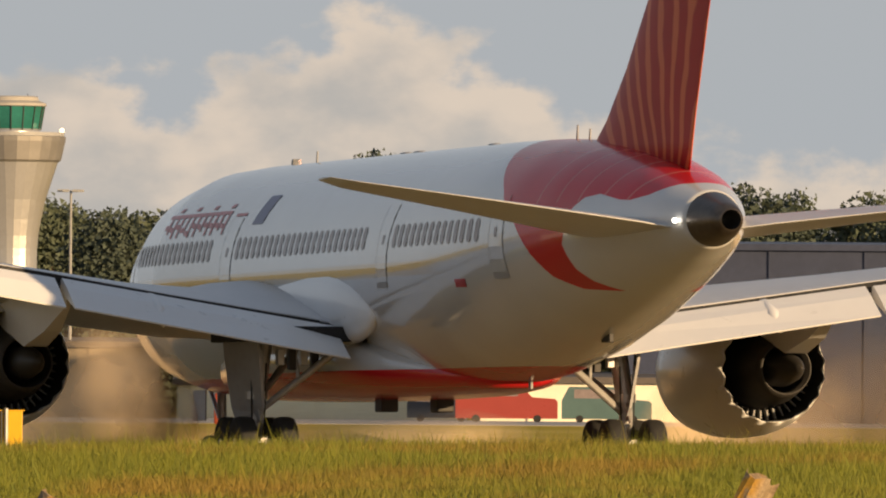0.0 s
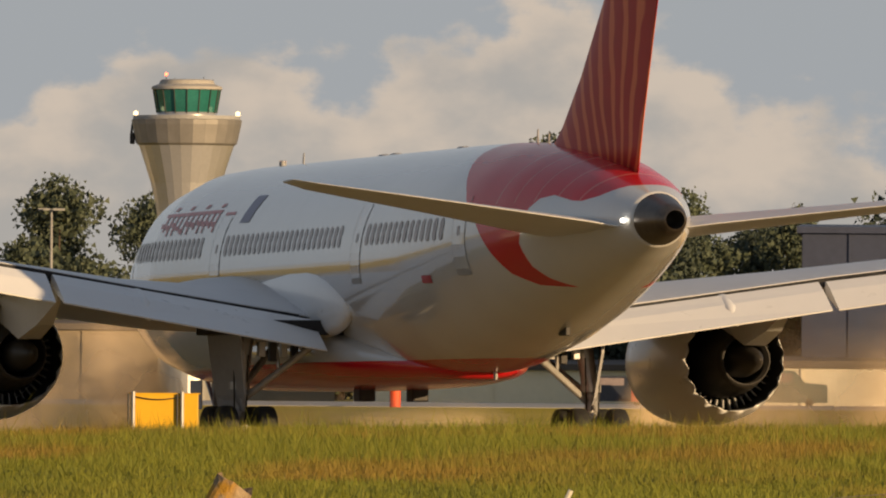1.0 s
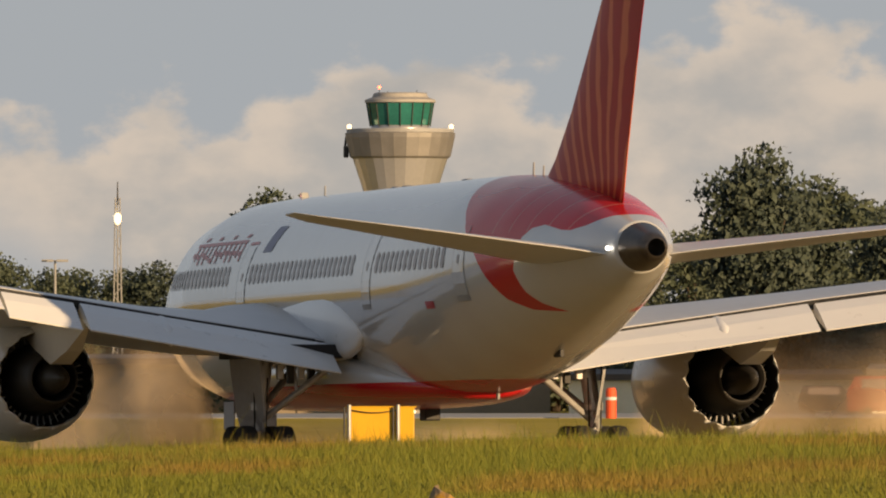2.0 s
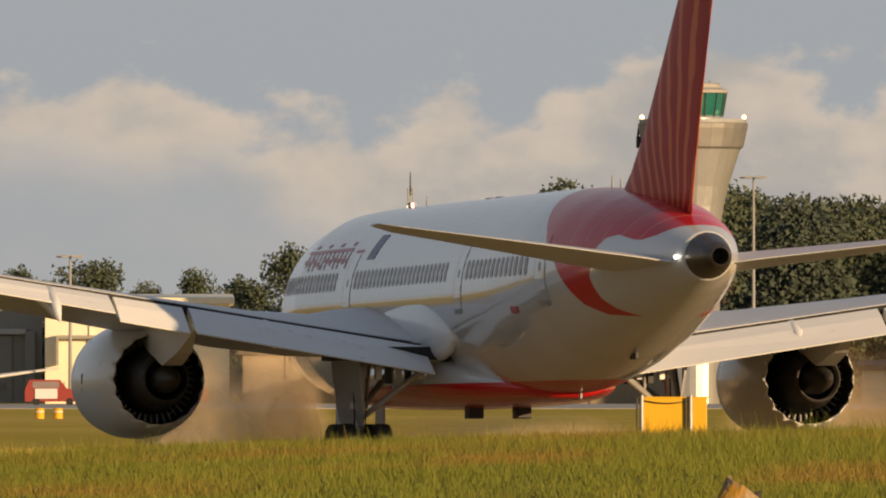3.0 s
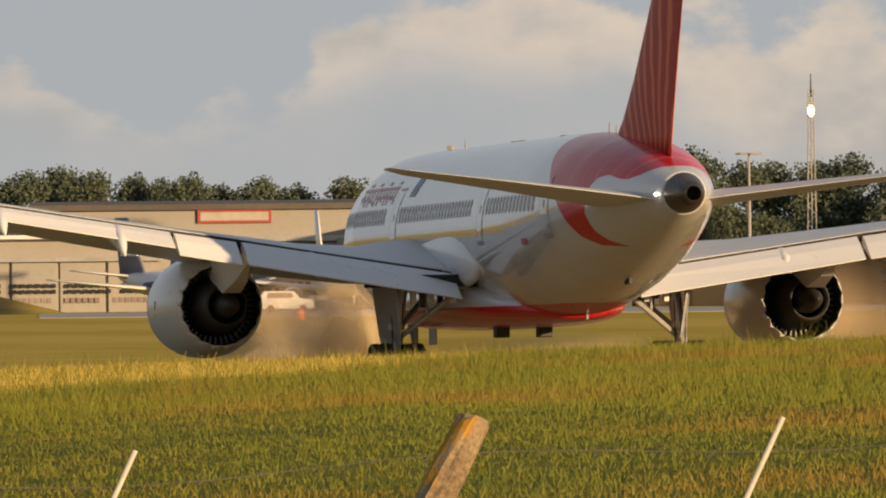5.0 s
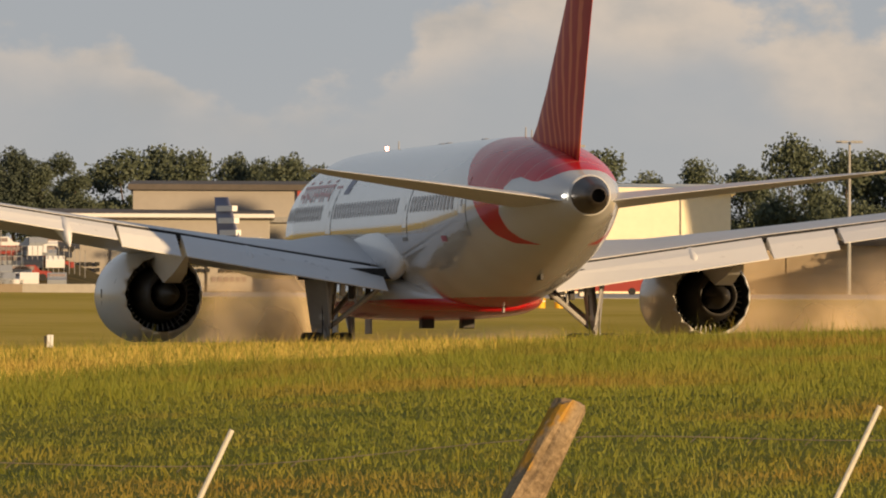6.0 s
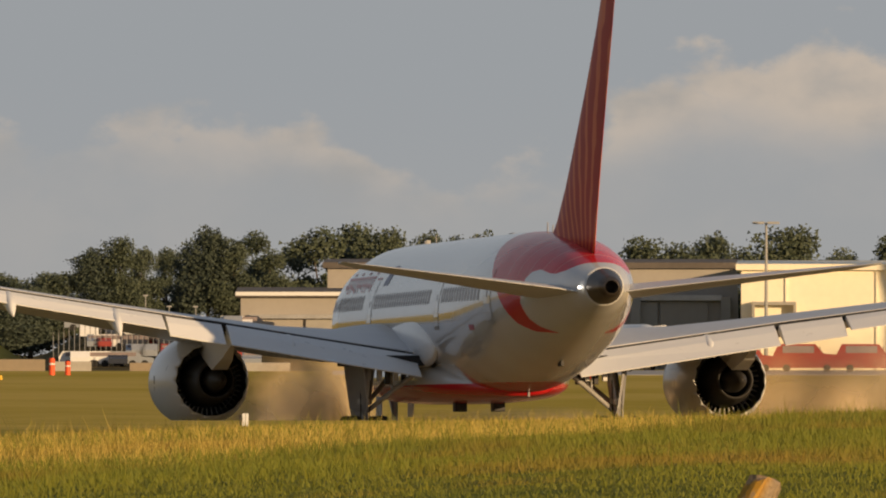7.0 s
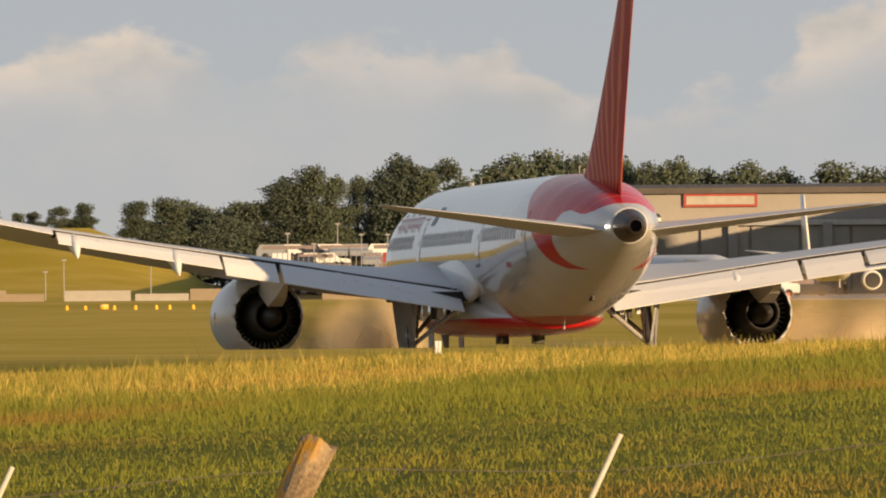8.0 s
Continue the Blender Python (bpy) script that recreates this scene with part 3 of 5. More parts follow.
def engine(plane, side):
    cx, cz, y0 = side * 9.86, 2.62, 2.93
    nac = empty("engine")
    nac.parent = plane
    n, teeth = 144, 18
    # outer cowl and inner duct in one shell with a scalloped trailing edge
    prof = [(1.30, 6.4), (1.36, 7.6), (1.42, 8.15), (1.52, 8.28), (1.62, 8.1), (1.70, 7.3), (1.73, 6.2), (1.70, 5.2), (1.60, 4.2), (1.46, 3.4), (1.36, 3.05), (1.33, 2.93), (1.30, 2.95), (1.30, 3.5), (1.34, 4.4), (1.30, 5.4), (1.30, 6.4)]
    rings = []
    for r, y in prof[:-1]:
        ring = []
        for i in range(n):
            a = 2 * math.pi * i / n
            yy = y
            if y < 3.0:
                yy = y + 0.34 * (abs(((i * teeth / n) % 1) * 2 - 1) ** 1.3) - 0.10
            ring.append(Vector((cx + r * math.cos(a), yy, cz + r * math.sin(a))))
        rings.append(ring)
    vsm = bmesh.new()
    loft(vsm, rings[:12] + [[p + Vector((0, 0.02, 0)) for p in rings[11]]], False)
    cowl = part("cowl", vsm, WHITE, nac, "white fan cowl with a scalloped trailing edge", True)
    part("fan_duct", loft(bmesh.new(), rings[12:], False), BLACK, nac, "dark fan duct lining", True)
    part("inlet_lip", turned(bmesh.new(), [(1.425, 8.17), (1.52, 8.30), (1.625, 8.12), (1.60, 8.0), (1.45, 8.0)], 48, "y", (cx, 0, cz), True), STEEL, nac, "polished metal inlet lip", True)
    part("core_cowl", turned(bmesh.new(), [(0.95, 5.4), (1.0, 4.4), (0.92, 3.2), (0.74, 2.2), (0.66, 1.85), (0.62, 1.86), (0.62, 3.4)], 48, "y", (cx, 0, cz)), DARK, nac, "dark core cowl", True)
    part("exhaust_plug", turned(bmesh.new(), [(0.44, 3.2), (0.46, 2.3), (0.34, 1.4), (0.15, 0.75), (0.03, 0.5)], 32, "y", (cx, 0, cz)), DARK, nac, "tapered dark exhaust plug", True)
    for i in range(40):
        a = 2 * math.pi * i / 40
        u, v = Vector((math.cos(a), 0, math.sin(a))), Vector((-math.sin(a), 0, math.cos(a)))
        c = Vector((cx, 0, cz))
        p = [c + u * r + v * t + Vector((0, y, 0)) for r, t, y in ((1.04, -0.02, 4.1), (1.31, -0.02, 4.1), (1.33, 0.05, 4.65), (0.98, 0.05, 4.65), (1.04, 0.02, 4.1), (1.31, 0.02, 4.1), (1.33, 0.09, 4.65), (0.98, 0.09, 4.65))]
        bm = bmesh.new()
        vs = [bm.verts.new(q) for q in p]
        for q in ((0, 1, 2, 3), (7, 6, 5, 4), (0, 4, 5, 1), (3, 2, 6, 7), (1, 5, 6, 2), (0, 3, 7, 4)):
            bm.faces.new([vs[j] for j in q])
        part("guide_vane", bm, SEAM, nac)
    part("fan_disc", turned(bmesh.new(), [(0.02, 6.6), (0.35, 6.3), (0.5, 6.0), (1.31, 5.75), (1.31, 5.7), (0.02, 5.7)], 40, "y", (cx, 0, cz)), BLACK, nac, "dark fan", True)
    part("drain_mark", boxed(cx + side * 1.71, cx + side * 1.735, 5.9, 6.0, cz - 0.1, cz + 0.2, 0.005), DARK, nac)
    # pylon: a tapered web from the core up to the wing
    rings = []
    for y, w, zb, zt in ((7.0, 0.06, 4.20, 4.26), (6.0, 0.22, 4.0, 4.40), (4.4, 0.30, 3.8, 4.45), (2.6, 0.32, 3.35, 4.45), (1.0, 0.30, 3.0, 4.42), (-0.8, 0.22, 3.35, 4.3), (-2.4, 0.05, 3.95, 4.2)):
        rings.append([Vector((cx + s * w, y, z)) for s, z in ((-1, zb), (1, zb), (1, zt), (-1, zt))])
    part("pylon", loft(bmesh.new(), rings), WING_GREY, nac, "grey tapered pylon")
    return nac


def wheel(parent, x, y, z, r, w):
    wh = empty("wheel")
    wh.parent = parent
    wh.matrix_basis = pose(x, y, z)
    part("tyre", turned(bmesh.new(), [(r * 0.55, -w * 0.42), (r * 0.85, -w * 0.5), (r * 0.96, -w * 0.42), (r, -w * 0.2), (r, w * 0.2), (r * 0.96, w * 0.42), (r * 0.85, w * 0.5), (r * 0.55, w * 0.42)], 28, "x"), RUBBER, wh, "black tyre", True)
    part("rim", turned(bmesh.new(), [(r * 0.2, -w * 0.36), (r * 0.5, -w * 0.4), (r * 0.56, -w * 0.34), (r * 0.56, w * 0.34), (r * 0.5, w * 0.4), (r * 0.2, w * 0.36)], 20, "x"), STEEL, wh, "grey metal rim")


def main_gear(plane, side):
    g = empty("main_gear")
    g.parent = plane
    g.location = (0, -1.2, 0)
    x = side * 4.75
    bm = bmesh.new()
    rod(bm, (x - side * 0.25, 0.1, 3.6), (x, 0, 1.75), 0.24, 0.22, 16)
    rod(bm, (x, 0, 1.8), (x, 0, 0.62), 0.15, 0.15, 14)
    rod(bm, (x, 0, 1.9), (x, 0, 1.7), 0.28, 0.28, 16)
    part("strut", bm, STEEL, g, "steel shock strut")
    part("truck_beam", rod(bmesh.new(), (x, -0.85, 0.62), (x, 0.85, 0.66), 0.14, 0.14, 12), STEEL, g)
    bm = bmesh.new()
    rod(bm, (x - side * 1.9, -0.5, 2.9), (x - side * 0.1, -0.05, 1.45), 0.10, 0.09)
    rod(bm, (x - side * 1.5, 1.6, 3.1), (x, 0.1, 1.6), 0.10, 0.09)
    rod(bm, (x - side * 1.0, -0.3, 2.2), (x - side * 0.9, -0.2, 3.1), 0.05, 0.05)
    part("side_brace", bm, STEEL, g, "pale diagonal brace")
    bm = bmesh.new()
    rod(bm, (x, -0.25, 1.6), (x, -0.55, 1.15), 0.06, 0.05, 8)
    rod(bm, (x, -0.55, 1.15), (x, -0.2, 0.75), 0.05, 0.06, 8)
    part("torque_link", bm, STEEL, g)
    bm = bmesh.new()
    rod(bm, (x + side * 0.2, -0.22, 3.2), (x + side * 0.16, -0.2, 0.8), 0.025, 0.025, 6)
    rod(bm, (x - side * 0.2, -0.2, 2.6), (x - side * 0.14, -0.2, 0.8), 0.02, 0.02, 6)
    part("hose", bm, RUBBER, g, "black hydraulic hose")
    for sy in (-0.73, 0.73):
        part("axle", rod(bmesh.new(), (x - 0.75, sy, 0.635), (x + 0.75, sy, 0.635), 0.09, 0.09, 10), STEEL, g)
        for sx in (-0.52, 0.52):
            wheel(g, x + sx, sy, 0.635, 0.635, 0.48)
    # solid black block: the bay's darkness is painted, no opening is cut
    part("wheel_well_shade", boxed(min(side * 2.3, side * 5.5), max(side * 2.3, side * 5.5), -1.5, 1.7, 3.12, 3.5, 0.03), BLACK, g, "solid black block for the shade inside the wheel well")
    for k in range(4):
        part("fitting", boxed(x - side * (0.5 + 0.32 * k) - 0.09, x - side * (0.5 + 0.32 * k) + 0.09, -0.5 + 0.1 * k, -0.25 + 0.1 * k, 2.55 - 0.12 * (k % 2), 2.95, 0.02), (STEEL, DARK)[k % 2], g)
    # doors: a tall leg door outboard, and a hinged plate inboard
    bm = bmesh.new()
    rings = [[Vector((x + side * (o + t), y, z)) for t, y in ((-0.42, y0), (0, y1), (0.07, y1), (-0.35, y0))] for z, o, y0, y1 in ((3.75, 0.62, -0.75, 0.95), (2.7, 0.50, -0.8, 1.0), (1.55, 0.36, -0.6, 0.85), (1.15, 0.33, -0.25, 0.5))]
    loft(bm, rings)
    part("leg_door", bm, DOOR_GREY, g, "grey landing-gear leg door")


def nose_gear(plane):
    g = empty("nose_gear")
    g.parent = plane
    part("strut", rod(rod(bmesh.new(), (0, 20.7, 2.6), (0, 20.6, 1.2), 0.13, 0.12, 14), (0, 20.6, 1.25), (0, 20.6, 0.5), 0.08, 0.08, 12), STEEL, g, "steel nose strut")
    part("drag_brace", rod(bmesh.new(), (0, 22.2, 2.5), (0, 20.65, 1.3), 0.07, 0.06), STEEL, g)
    part("axle", rod(bmesh.new(), (-0.45, 20.6, 0.51), (0.45, 20.6, 0.51), 0.06, 0.06), STEEL, g)
    for sx in (-0.3, 0.3):
        wheel(g, sx, 20.6, 0.51, 0.51, 0.36)
    for sx in (-1, 1):
        part("nose_gear_door", boxed(sx * 0.62 - 0.02, sx * 0.62 + 0.02, 19.9, 21.2, 1.4, 2.2, 0.01), DOOR_GREY, g, "grey nose-gear door")


LIVERY = livery()


def make_airliner():
    plane = empty("airliner")
    tagged(plane, "white twin-engine airliner with a red tail, rolling on the runway", "airplane")
    # body
    ys = sorted(set([s[0] for s in STATIONS] + list(np.arange(-25, 25.5, 0.75))), reverse=True)
    part("fuselage", loft(bmesh.new(), [hull_ring(float(y)) for y in ys]), LIVERY, plane, "white fuselage, red crescent tail and red belly", True)
    c, h, w = hull(-25.2)
    rings = []
    for y, zc, r in ((-25.2, c, 0.66), (-25.7, c - 0.02, 0.56), (-26.2, c - 0.03, 0.43), (-26.68, c - 0.04, 0.29), (-26.7, c - 0.04, 0.24), (-25.9, c - 0.03, 0.21)):
        rings.append([Vector((r * math.sin(2 * math.pi * i / 40), y, zc + r * 0.98 * math.cos(2 * math.pi * i / 40))) for i in range(40)])
    cone = part("tail_cone", loft(bmesh.new(), rings[:5], False), CONE, plane, "dark burnished tail cone", True)
    part("exhaust_pipe", loft(bmesh.new(), rings[4:] + [[p.lerp(Vector((0, -25.9, c - 0.03)), 0.98) for p in rings[5]]], False), BLACK, cone, "black auxiliary exhaust pipe", True)
    part("tail_light", turned(bmesh.new(), [(0.01, -0.06), (0.04, -0.05), (0.06, 0.0), (0.06, 0.10)], 14, "y", (-0.86, -25.0, 5.66)), LIGHT_WHITE, plane, "lit white tail light", True)
    # wing to body fairing
    rings = []
    for y, w, z0, z1 in ((14.0, 1.2, 1.92, 2.6), (11.5, 2.4, 1.82, 3.3), (8.0, 2.95, 1.76, 3.7), (2.0, 3.0, 1.74, 3.8), (-2.0, 2.85, 1.77, 3.5), (-4.5, 2.2, 1.84, 3.0), (-7.0, 1.3, 1.92, 2.6), (-9.0, 0.4, 2.04, 2.3)):
        rings.append([Vector((w * math.copysign(abs(math.sin(a)) ** 0.7, math.sin(a)), y, (z0 + z1) / 2 + (z1 - z0) / 2 * math.copysign(abs(math.cos(a)) ** 0.8, math.cos(a)))) for a in [2 * math.pi * i / 40 for i in range(40)]])
    part("belly_fairing", loft(bmesh.new(), rings), LIVERY, plane, "smooth wing-root fairing, red below", True)
    # fin and tailplanes
    fin = []
    for z, yl, yt, t in ((6.9, -13.2, -23.25, 0.085), (7.6, -15.2, -23.5, 0.09), (8.2, -16.4, -23.72, 0.095), (9.4, -18.1, -24.25, 0.10), (11.3, -20.25, -25.1, 0.10), (13.0, -22.1, -25.95, 0.10), (15.0, -24.1, -26.95, 0.10), (16.4, -25.2, -27.6, 0.09), (16.95, -26.0, -27.8, 0.06)):
        fin.append([Vector((v * (yl - yt), yl - u * (yl - yt), z)) for u, v in airfoil(12, t, 0)])
    part("fin", loft(bmesh.new(), fin), fin_paint(), plane, "red fin with paler fanned rays", True)
    for side in (-1, 1):
        rings = [wing_ring(side * q, yl, zl, yt, zt, t, 0) for q, yl, zl, yt, zt, t in ((0.4, -18.6, 5.42, -24.5, 5.45, 0.10), (1.6, -19.5, 5.56, -24.85, 5.62, 0.10), (5.5, -22.4, 6.0, -25.9, 6.06, 0.095), (9.0, -25.0, 6.38, -26.85, 6.43, 0.09), (9.76, -26.0, 6.48, -27.1, 6.52, 0.06))]
        part("tailplane", loft(bmesh.new(), rings), WING_GREY, plane, "pale grey tailplane", True)
        rings = [wing_ring(side * q, yl, zt + rise, yt, zt, t) for q, yl, yt, zt, rise, t in WING]
        wing = part("wing", loft(bmesh.new(), rings), WING_GREY, plane, "pale grey swept wing", True)
        # solid black strip that draws the shade in the slot ahead of the flaps
        gap = [[Vector((side * q, wing_at(q, 2) + d, wing_at(q, 3) + z)) for d, z in ((-0.05, -0.01), (-0.05, -0.24), (0.5, -0.30), (0.5, -0.08))] for q in (3.3, 4.8, 7.4, 10.6, 15.0, 19.7)]
        part("flap_gap_shade", loft(bmesh.new(), gap), BLACK, wing, "black strip for the shade in the gap before the flaps")
        part("flap", flap_panel(side, 3.0, 10.3, 0.74, 0.66, 1.95, 1.55, 0.19), WHITE, wing, "white inboard flap, lowered")
        part("flaperon", flap_panel(side, 10.5, 12.7, 0.66, 0.62, 1.4, 1.3, 0.21), WHITE, wing, "white flaperon, drooped")
        part("flap", flap_panel(side, 12.85, 19.6, 0.44, 0.36, 1.3, 1.0, 0.18, 0.13), WHITE, wing, "white outboard flap, lowered")
        part("aileron", flap_panel(side, 19.8, 25.6, 0.16, 0.10, 0.9, 0.7, 0.05, 0.10), WHITE, wing, "white aileron")
        for q, ln in ((7.9, 0.8), (14.74, 1.0), (18.9, 0.9)):
            y, z = wing_at(q, 2), wing_at(q, 3)
            rings = []
            for u, w, hh, dz in ((1.6, 0.03, 0.05, -0.25), (1.0, 0.20, 0.28, -0.30), (-0.2, 0.24, 0.36, -0.42), (-1.2, 0.19, 0.30, -0.72), (-1.9, 0.03, 0.06, -1.10)):
                rings.append([Vector((side * q + w * math.sin(a), y + u * ln, z + dz * ln + hh * ln * math.cos(a))) for a in [2 * math.pi * i / 14 for i in range(14)]])
            part("flap_track_fairing", loft(bmesh.new(), rings), WHITE, wing, "white canoe-shaped flap fairing", True)
        rings = []
        for y, k, z in ((12.0, 0.05, 4.2), (8.0, 0.5, 4.2), (4.0, 0.85, 4.1), (1.0, 1.08, 4.02), (-1.0, 1.10, 4.0), (-2.0, 1.05, 3.97), (-2.9, 0.92, 3.92), (-3.7, 0.70, 3.86), (-4.3, 0.42, 3.80), (-4.6, 0.08, 3.76)):
            rings.append([Vector((side * 2.60 + 0.42 * k * math.sin(a), y, z + 0.88 * k * math.cos(a))) for a in [2 * math.pi * i / 24 for i in range(24)]])
        part("root_fillet", loft(bmesh.new(), rings), WHITE, wing, "smooth white wing-root fillet", True)
        engine(plane, side)
        main_gear(plane, side)
        # doors, windows and marks on this side
        for y0, y1, z0, z1 in ((20.6, 21.5, 4.4, 6.2), (8.75, 9.75, 4.55, 6.45), (-6.55, -5.65, 4.55, 6.45), (-16.05, -15.1, 4.62, 6.45)):
            door = part("cabin_door", patch(bmesh.new(), side, y0, y1, z0, z1, 0.012), LIVERY, plane, "white cabin door")
            part("door_seam", patch(patch(bmesh.new(), side, y0 - 0.025, y0, z0, z1, 0.014, ny=1), side, y1, y1 + 0.025, z0, z1, 0.014, ny=1), SEAM, door)
            part("door_sill", patch(bmesh.new(), side, y0, y1, z0 - 0.16, z0 - 0.02, 0.016, nz=1), SEAM, door, "grey scuffed sill")
            part("door_window", patch(bmesh.new(), side, (y0 + y1) / 2 - 0.09, (y0 + y1) / 2 + 0.09, 5.45, 5.7, 0.02, 0.07), GLASS_DARK, door)
        for first, last in ((11.0, 19.6), (-4.35, 8.4), (-14.3, -6.95)):
            count = int(round((last - first) / 0.548))
            for i in range(count + 1):
                y = first + 0.15 + (last - first - 0.3) * i / count
                part("cabin_window", patch(bmesh.new(), side, y - 0.145, y + 0.145, 5.36, 5.94, 0.014, 0.14), GLASS_DARK, plane)
        part("flag_mark", patch(bmesh.new(), side, 6.55, 7.6, 6.25, 6.98, 0.012, slant=-0.25), BLUE_GREY, plane, "slanted blue-grey flag mark")
        title = part("title_bar", patch(bmesh.new(), side, 10.3, 16.9, 6.58, 6.67, 0.012, nz=2, ny=10), RED, plane, "red title mark in plain strokes")
        part("stroke", patch(bmesh.new(), side, 8.6, 9.7, 6.50, 6.58, 0.012, nz=2), RED, title)
        rng = random.Random(5)
        for i in range(11):
            y = 10.35 + i * 0.6
            part("stroke", patch(bmesh.new(), side, y, y + 0.17, 6.06 + 0.12 * (i % 3 == 1), 6.58, 0.013), RED, title)
            low = 6.10 + 0.2 * rng.random()
            part("stroke", patch(bmesh.new(), side, y + 0.17, y + 0.47, low, low + 0.13, 0.0135, nz=3, slant=0.1), RED, title)
            if i % 3 == 0:
                part("stroke", patch(bmesh.new(), side, y + 0.1, y + 0.5, 6.74, 6.84, 0.0135, nz=3, slant=-0.15), RED, title)
        part("registration_bar", patch(bmesh.new(), side, -13.1, -12.3, 4.30, 4.50, 0.012), RED, plane, "small red mark bar")
    for y, z, ln in ((11.0, 7.93, 0.30), (-13.5, 7.86, 0.36), (-14.6, 7.82, 0.28)):
        part("blade_antenna", loft(bmesh.new(), [[Vector((s * 0.012, y + d * q - (1 - q) * 0.12, zz)) for s, d in ((-1, 0.07), (1, 0.07), (1, -0.07), (-1, -0.07))] for zz, q in ((z - 0.05, 1), (z + ln, 0.5))]), SEAM, plane, "thin grey blade aerial")
    for y in (2.2, 0.9, -6.1):
        part("aerial_fairing", loft(bmesh.new(), [[Vector((w * math.sin(a), y + u, 7.90 + hh * max(0.0, math.cos(a)))) for a in [2 * math.pi * i / 12 for i in range(12)]] for u, w, hh in ((0.35, 0.05, 0.03), (0.2, 0.16, 0.08), (-0.2, 0.16, 0.08), (-0.35, 0.05, 0.03))]), SEAM, plane, "low grey aerial fairing", True)
    beacon = part("beacon", turned(bmesh.new(), [(0.01, 0.11), (0.05, 0.10), (0.07, 0.04), (0.07, -0.1), (0.01, -0.1)], 16, "z"), SEAM, plane, "turning beacon on the roof", True)
    part("beacon_lens", boxed(-0.06, 0.06, -0.085, -0.05, -0.02, 0.10, 0.015), LIGHT_BEACON, beacon, "lit red lens")
    for sx in (-0.095, 0.06):
        part("beacon_shield", boxed(sx, sx + 0.035, -0.17, 0.0, -0.04, 0.11, 0.008), SEAM, beacon)
    beacon.location = (0, BEACON_Y, 7.98)
    for sx in (-0.72, 0.72):
        part("belly_vent", boxed(sx - 0.22, sx + 0.22, 1.0, 1.7, 1.44, 1.80, 0.04), DARK, plane, "dark belly exhaust vent")
    part("tail_skid", boxed(-0.06, 0.06, -16.6, -15.9, 2.94, 3.15, 0.02), DARK, plane, "small dark tail skid")
    part("drain_mast", boxed(-0.03, 0.03, -9.55, -9.35, 1.90, 2.15, 0.01), SEAM, plane)
    nose_gear(plane)
    return plane


BEACON_Y = 13.3
airliner = make_airliner()


# ---- airfield things ----
def put(ob, az, dist, turn=0.0, dz=0.0):
    """Stands a thing on the ground, its front (-y) towards the eye."""
    p = spot(az, dist)
    ob.matrix_world = pose(p.x, p.y, float(ground_z(p.x, p.y)) + dz, 0, 0, az + turn)
    return ob


def control_tower():
    t = empty("control_tower")
    tagged(t, "tall control tower with a flared metal-clad head and green glass cab", "control tower")
    n = 64
    part("shaft", turned(bmesh.new(), [(2.6, -1), (2.6, 15.5), (2.62, 16.2)], 26, "z"), CLADDING, t, "metal-clad shaft of flat panels")
    part("flare", turned(bmesh.new(), [(2.62, 16.2), (2.72, 17.4), (2.98, 19.0), (3.4, 20.9), (4.0, 22.8), (4.56, 24.5)], 26, "z"), CLADDING, t, "flared neck of flat metal panels")
    part("head_ring", turned(bmesh.new(), [(4.57, 24.48), (4.85, 24.7), (5.25, 26.5), (5.3, 26.95), (4.9, 27.05), (2.6, 27.1)], 26, "z"), TOWER_HEAD, t, "dull metal ring under the balcony")
    part("balcony_rail", turned(bmesh.new(), [(5.15, 27.0), (5.15, 27.35), (5.10, 27.35), (5.10, 27.0)], n, "z", (0, 0, 0), True), SEAM, t)
    part("cab_base", turned(bmesh.new(), [(2.8, 27.0), (2.85, 27.7)], n, "z"), CLADDING, t, "shining cab base", True)
    cab = part("cab", turned(bmesh.new(), [(2.86, 27.68), (3.22, 29.85)], 16, "z"), CAB_GLASS, t, "green tinted cab glazing")
    for i in range(16):
        a = 2 * math.pi * i / 16
        part("mullion", rod(bmesh.new(), (2.88 * math.cos(a), 2.88 * math.sin(a), 27.6), (3.26 * math.cos(a), 3.26 * math.sin(a), 29.9), 0.06, 0.06, 6), DARK, cab)
    part("cab_roof", turned(bmesh.new(), [(3.25, 29.84), (3.42, 29.9), (3.38, 30.15), (2.7, 30.4), (2.55, 30.75), (2.3, 30.85)], n, "z"), CONCRETE, t, "pale cab roof")
    for x, h in ((-2.0, 31.3), (-1.2, 31.0), (1.6, 31.1), (2.5, 30.9)):
        part("roof_mast", rod(bmesh.new(), (x, 0, 30.1), (x, 0, h), 0.04, 0.03, 6), DARK, t)
    part("obstruction_light", turned(bmesh.new(), [(0.05, 31.2), (0.13, 31.3), (0.13, 31.45), (0.05, 31.5)], 10, "z", (-2.0, 0, 0)), LIGHT_RED, t, "red obstruction light")
    for x in (-4.9, 4.9):
        part("flood_lamp", turned(bmesh.new(), [(0.05, 27.3), (0.22, 27.4), (0.22, 27.7), (0.05, 27.8)], 10, "z", (x, -0.6, 0)), LIGHT_WARM, t, "small round balcony lamp")
    bm = bmesh.new()
    box(bm, -5.45, -4.95, -0.4, 0.4, 24.6, 25.7, 0.1)
    rod(bm, (-5.3, 0, 25.6), (-5.2, 0, 26.6), 0.12, 0.1, 8)
    part("dish_housing", bm, DARK, t, "dark equipment box on the head's side")
    put(t, 1.59, 1450)


